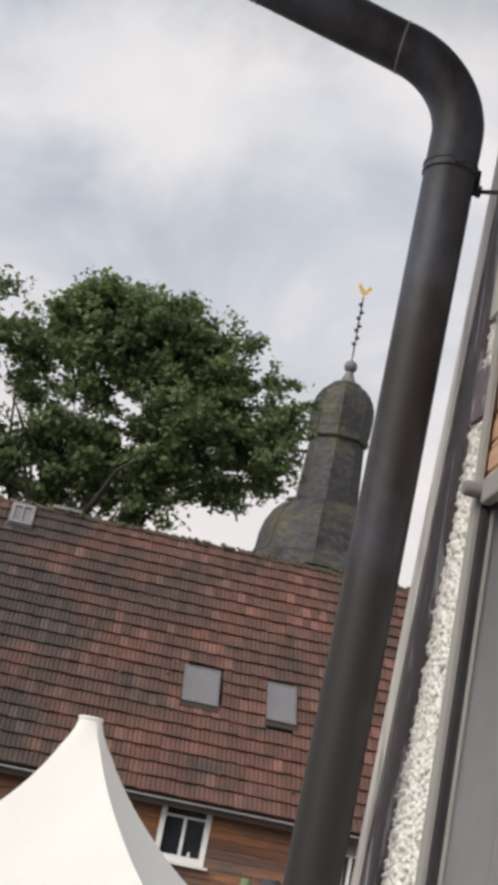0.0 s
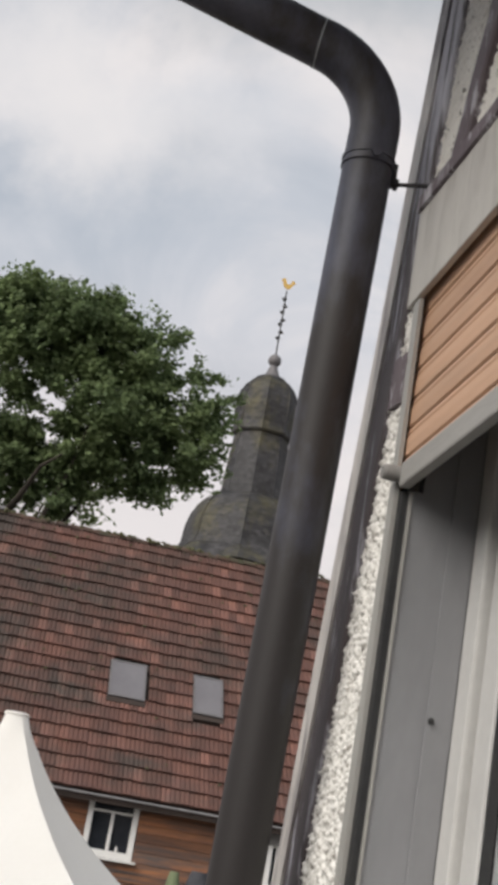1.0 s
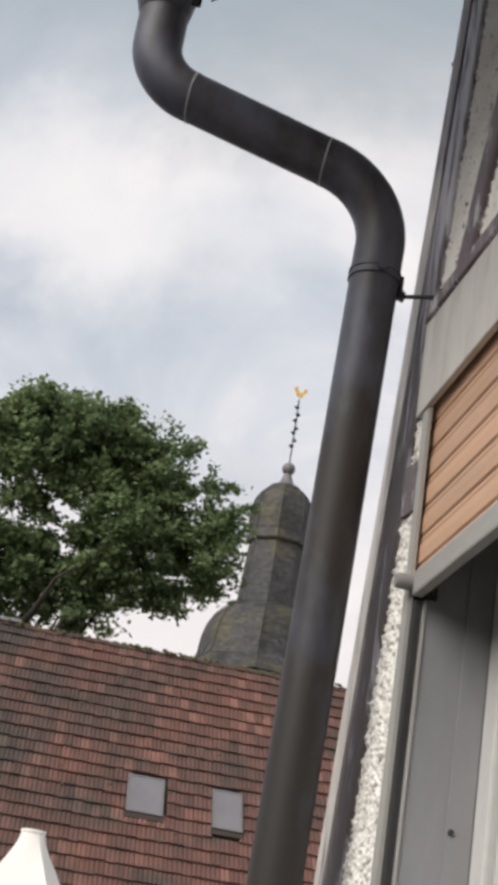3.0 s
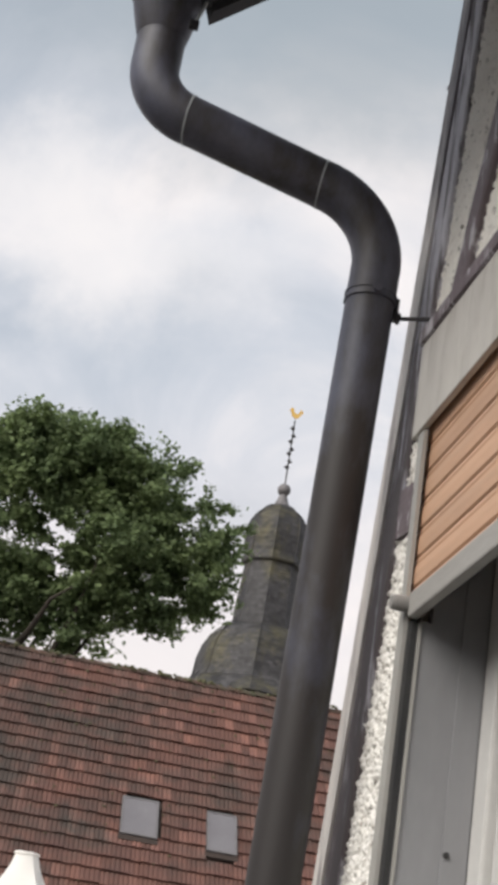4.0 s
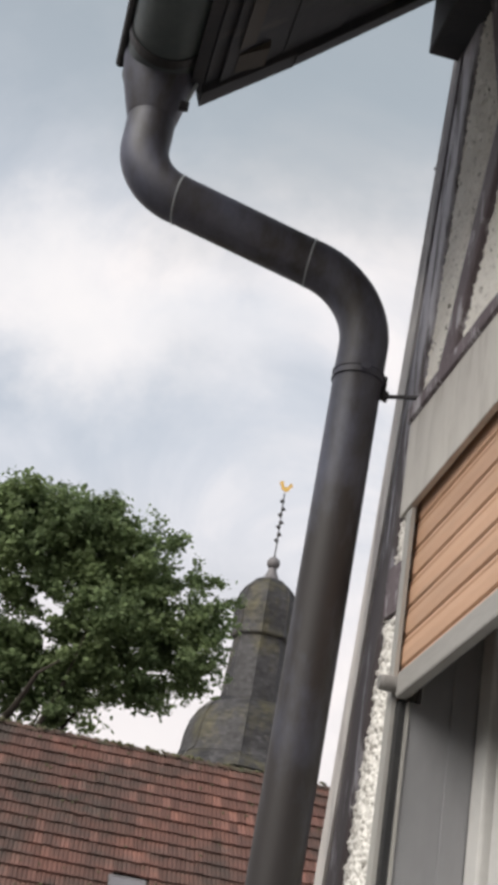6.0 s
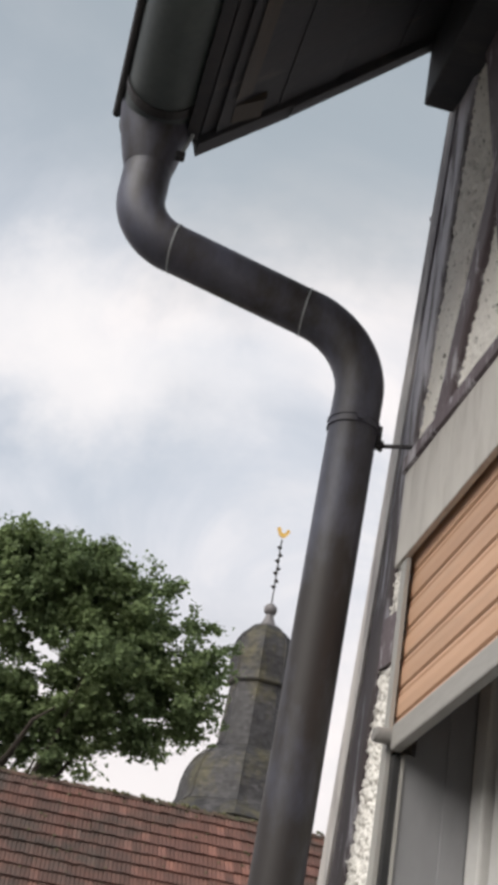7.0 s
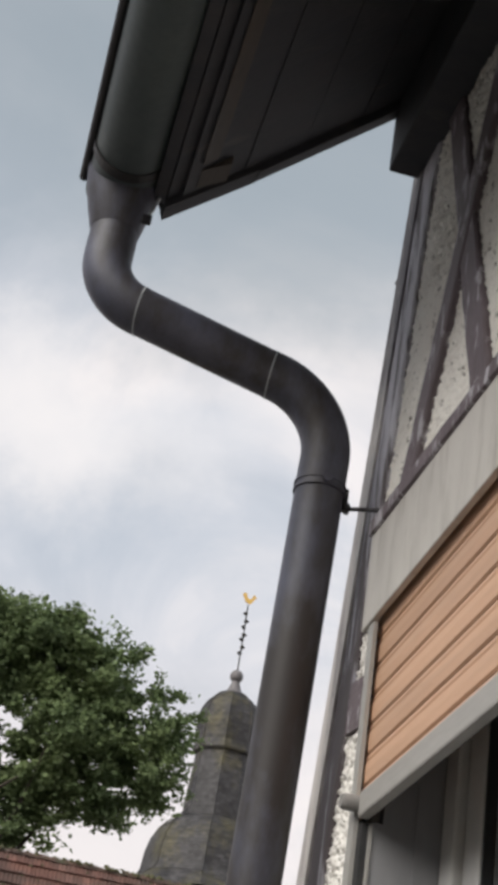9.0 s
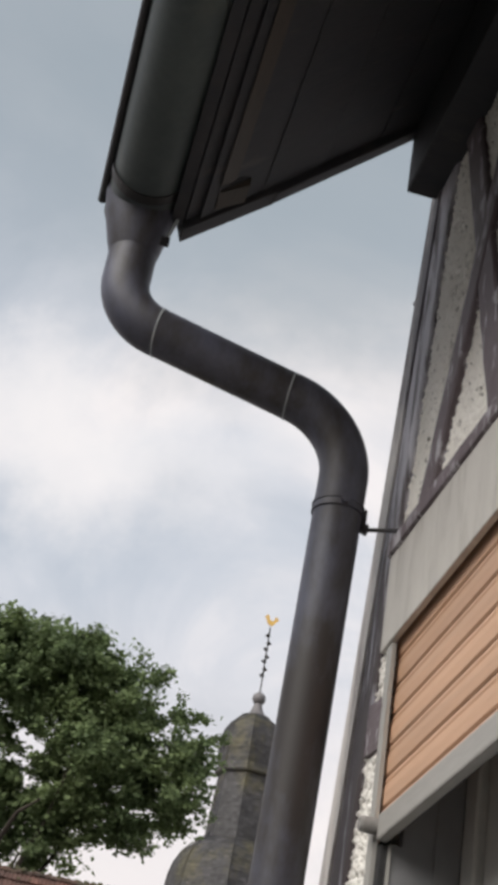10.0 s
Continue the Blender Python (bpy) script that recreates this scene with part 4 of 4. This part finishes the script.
def slated(name, profile, parent, label="", course=0.20, width=0.30, seed=0):
    """An eight-sided slate-hung body: courses of single slates, each slightly proud."""
    verts, faces = [], []
    rr = random.Random(seed)
    # resample the profile into courses
    pts = [Vector(p) for p in profile]
    out = [pts[0]]
    for a, b in zip(pts, pts[1:]):
        k = max(1, round((b - a).length / course))
        out += [a.lerp(b, (i + 1) / k) for i in range(k)]
    for i, (a, b) in enumerate(zip(out, out[1:])):
        for s in range(8):
            a0, a1 = radians(45 * s + 22.5 + 10), radians(45 * s + 67.5 + 10)
            def corner(p, ang, grow):
                return Vector((TX + (p.x + grow) * math.cos(ang), TY + (p.x + grow) * math.sin(ang), p.y))
            lo0, lo1 = corner(a, a0, 0.012), corner(a, a1, 0.012)
            hi0, hi1 = corner(b, a0, 0.0), corner(b, a1, 0.0)
            k = max(1, round((lo1 - lo0).length / width))
            off = 0.5 * (i % 2) / k
            cuts = sorted({0.0, 1.0, *[min(1, max(0, j / k + off)) for j in range(k + 1)]})
            for u, v in zip(cuts, cuts[1:]):
                g = rr.uniform(-0.01, 0.02)
                out_dir = Vector((math.cos((a0 + a1) / 2), math.sin((a0 + a1) / 2), 0)) * g
                b0 = len(verts)
                verts += [tuple(lo0.lerp(lo1, u) + out_dir), tuple(lo0.lerp(lo1, v) + out_dir), tuple(hi0.lerp(hi1, v)), tuple(hi0.lerp(hi1, u))]
                faces.append((b0, b0 + 1, b0 + 2, b0 + 3))
    return from_lists(name, verts, faces, M_SLATE, parent, label, kind="stuff")


part("shaft", lathe([(3.6, 0.0), (3.6, 18.5)], (TX, TY), 8, radians(32.5)), M_SLATE, tower)
slated("bulb", [(4.9, 18.2), (4.4, 18.7), (4.08, 19.0), (3.74, 19.25), (3.57, 19.6), (3.53, 20.1), (3.48, 20.6), (3.28, 21.35), (2.92, 22.02), (2.5, 22.42), (2.06, 22.68), (1.80, 22.78)], tower, "bulging slate dome with yellow lichen", seed=1)
slated("lantern", [(1.84, 22.7), (1.78, 24.0), (1.62, 26.7)], tower, "slate-hung lantern storey", seed=2)
for body, prof in (("bulb", ((4.08, 19.0), (3.74, 19.25), (3.57, 19.6), (3.53, 20.1), (3.48, 20.6), (3.28, 21.35), (2.92, 22.02), (2.5, 22.48), (2.1, 22.8))), ("cupola", ((1.78, 27.2), (1.83, 28.3), (1.79, 28.9), (1.64, 29.4), (1.38, 29.85), (1.02, 30.2), (0.60, 30.42)))):
    for k in range(8):
        a = radians(45 * k + 32.5)
        part("lead_roll", tube([(TX + (r + 0.03) * math.cos(a), TY + (r + 0.03) * math.sin(a), z) for r, z in prof], 0.035, 8), M_SLATE, tower, smooth=True)
part("cornice", lathe([(1.58, 26.55), (1.82, 26.62), (1.86, 26.72), (1.74, 26.8)], (TX, TY), 8, radians(32.5)), M_SLATE, tower)
slated("cupola", [(1.86, 26.72), (1.76, 27.2), (1.79, 27.8), (1.83, 28.3), (1.79, 28.9), (1.64, 29.4), (1.38, 29.85), (1.02, 30.2), (0.60, 30.42), (0.30, 30.70), (0.12, 31.3)], tower, "small slate cupola", seed=3)
bm = bmesh.new()
part("lead_cone", lathe([(0.66, 30.40), (0.47, 30.56), (0.34, 30.85), (0.22, 31.2), (0.19, 31.35)], (TX, TY), 16), M_FLASH, tower, "pale lead cone under the ball", smooth=True)
bmesh.ops.create_uvsphere(bm, u_segments=24, v_segments=14, radius=0.40, matrix=Matrix.Translation((TX, TY, 31.55)))
part("ball", bm, M_FLASH, tower, smooth=True)
mast = part("mast", tube([(TX, TY, 31.6), (TX, TY, 36.2)], 0.045, 10), M_IRON, tower)
rr = random.Random(8)
for i, z in enumerate((33.05, 33.45, 33.95, 34.25, 34.75, 35.15, 35.65)):
    sx = 0.11 * (1 if i % 2 else -1)
    bm = bmesh.new()
    bmesh.ops.create_icosphere(bm, subdivisions=2, radius=0.13, matrix=Matrix.Translation((TX + sx * 0.5, TY, z)))
    bmesh.ops.create_cone(bm, segments=8, radius1=0.05, radius2=0.05, depth=0.3, cap_ends=True, matrix=Matrix.Translation((TX + sx * 0.6, TY, z)) @ Matrix.Rotation(1.57, 4, "Y"))
    part("ornament", bm, M_IRON, mast, "wrought iron scroll")
cock = [(-0.42, 0.30), (-0.30, 0.12), (-0.22, -0.10), (-0.02, -0.24), (0.16, -0.20), (0.30, 0.0), (0.38, 0.16), (0.48, 0.20), (0.40, 0.30), (0.34, 0.42), (0.24, 0.36), (0.18, 0.16), (0.02, 0.08), (-0.10, 0.16), (-0.16, 0.40), (-0.28, 0.46)]
part("weathercock", new_prism([(TX + u, 36.55 + v) for u, v in cock], "y", TY - 0.035, TY + 0.035), M_GOLD, tower, "gilded weathercock")

# ---- trees behind the house ----
def leaf_crown(name, lobes, parent, tufts, per, leaf, seed, label):
    """Leaves in flattened tufts at the ends of the twigs: dense, lit on top, with sky between the tufts."""
    rr = np.random.RandomState(seed)
    lobes = np.array(lobes)
    vol = (lobes[:, 3] * lobes[:, 4] * lobes[:, 5]) ** 0.85
    verts, faces, count = [], [], 0
    quad = np.array([(0, 1, 2), (0, 2, 3)])
    while len(verts) < tufts:
        lobe = lobes[rr.choice(len(lobes), p=vol / vol.sum())]
        d = rr.normal(size=3); d /= np.linalg.norm(d)
        c = lobe[:3] + d * lobe[3:] * rr.uniform(0.0, 1.0) ** 0.4
        # the sky shows through between the branches, more so low in the crown
        if noise.noise(Vector(c) * 1.5) < -0.09 - 0.05 * (c[2] - 15.0):
            continue
        axis = d * (1, 1, 0.4) + rr.normal(size=3) * 0.3 + (0, 0, 0.25); axis /= np.linalg.norm(axis)
        k = int(per * rr.uniform(0.5, 1.4))
        size = rr.uniform(0.18, 0.38)
        reach = 1.35
        if rr.rand() < 0.2:
            # a shoot that stands out of the crown
            size, reach = 0.19, 3.0
        # a flat spray, longer along its twig, thinning out at the rim
        flat = rr.normal(size=(k, 3)) * size * (0.62, 0.62, 0.48)
        pos = c + flat + axis * (rr.uniform(-1.0, reach, size=(k, 1)) * size)
        nrm = rr.normal(size=(k, 3)) * 0.6 + axis * 0.45 + (0, 0, 0.7)
        nrm /= np.linalg.norm(nrm, axis=1)[:, None]
        a = np.cross(nrm, rr.normal(size=(k, 3))); a /= np.linalg.norm(a, axis=1)[:, None]
        b = np.cross(nrm, a)
        s = leaf * rr.uniform(0.6, 1.35, size=(k, 1))
        fold = nrm * 0.18 * s
        verts.append(np.stack([pos - a * s, pos + b * s * 0.64 - fold, pos + a * s, pos - b * s * 0.64 - fold], axis=1).reshape(-1, 3))
        faces.append((quad[None] + 4 * np.arange(k)[:, None, None] + count).reshape(-1, 3))
        count += 4 * k
    return from_lists(name, np.concatenate(verts).tolist(), np.concatenate(faces).tolist(), M_LEAF, parent, label)


def limb(path, r0, r1, name, parent):
    k = len(path)
    return part(name, tube(path, r0, 10, radii=[r0 + (r1 - r0) * i / (k - 1) for i in range(k)]), M_BARK, parent, smooth=True)


def grow(base, top_z, spread, tree, seed, n=9):
    rr = random.Random(seed)
    b = Vector(base)
    trunk_pts = [b + Vector((0.15 * math.sin(i * 1.3), 0.1 * math.cos(i), (top_z * 0.62) * i / 6)) for i in range(7)]
    limb(trunk_pts, 0.42, 0.22, "trunk", tree)
    for i in range(n):
        s = trunk_pts[3 + i % 4]
        ang = 2 * math.pi * i / n + rr.uniform(-0.3, 0.3)
        reach, rise = spread * rr.uniform(0.55, 0.95), (top_z - s.z) * rr.uniform(0.25, 0.9)
        pts = [s + Vector((reach * math.cos(ang) * f, reach * math.sin(ang) * f, rise * f ** 1.25)) + Vector((rr.uniform(-0.2, 0.2), rr.uniform(-0.2, 0.2), rr.uniform(-0.1, 0.2))) * f for f in (0, 0.2, 0.4, 0.6, 0.8, 1.0)]
        limb(pts, 0.17, 0.03, "limb", tree)


tree = thing("broadleaf_tree", (1.4, 46.0, 0), "tall leafy green broadleaf tree behind the roof", "tree", group="trees behind the roof")
grow((-0.3, 46.3, 0), 18.4, 4.2, tree, 3, 14)
leaf_crown("crown", [(0.35, 46, 18.1, 2.35, 2.4, 1.95), (-1.95, 46, 17.8, 0.95, 1.4, 1.45), (-0.8, 46, 18.5, 1.3, 1.6, 1.4), (2.0, 46, 18.5, 1.3, 1.6, 1.4), (-2.6, 46, 13.3, 1.3, 1.5, 1.3), (3.85, 46, 17.9, 1.2, 1.7, 1.7), (5.75, 46, 16.7, 1.25, 1.6, 1.35),
                     (5.55, 46, 14.8, 1.5, 1.7, 1.2), (2.4, 46, 15.5, 2.7, 2.6, 2.0), (-1.3, 46, 15.1, 1.45, 1.9, 1.75), (0.8, 46, 12.8, 2.4, 1.8, 1.2),
                     (2.85, 46, 12.7, 0.65, 0.9, 0.8), (4.3, 46, 13.6, 1.0, 1.2, 0.6), (2.4, 46, 13.3, 1.6, 1.5, 1.0), (0.3, 46, 13.8, 1.6, 1.5, 0.9), (-1.2, 46, 12.6, 1.5, 1.4, 0.9), (-2.9, 46, 16.6, 0.5, 0.8, 0.8)],
           tree, 1000, 82, 0.105, 21, "dense green leaves with gaps of sky")
tree2 = thing("broadleaf_tree", (-6.0, 45.0, 0), "second leafy green tree beside the taller one", "tree", group="trees behind the roof")
grow((-6.2, 45.0, 0), 18.0, 3.0, tree2, 6, 9)
leaf_crown("crown", [(-5.0, 45, 16.2, 2.3, 2.4, 2.9), (-4.5, 45, 13.0, 2.2, 2.4, 1.9), (-7.0, 45, 14.5, 2.4, 2.4, 3.0), (-3.9, 45, 12.6, 1.3, 1.4, 1.2), (-5.4, 45, 11.9, 1.6, 1.4, 1.0)], tree2, 205, 82, 0.105, 22, "green leaves")
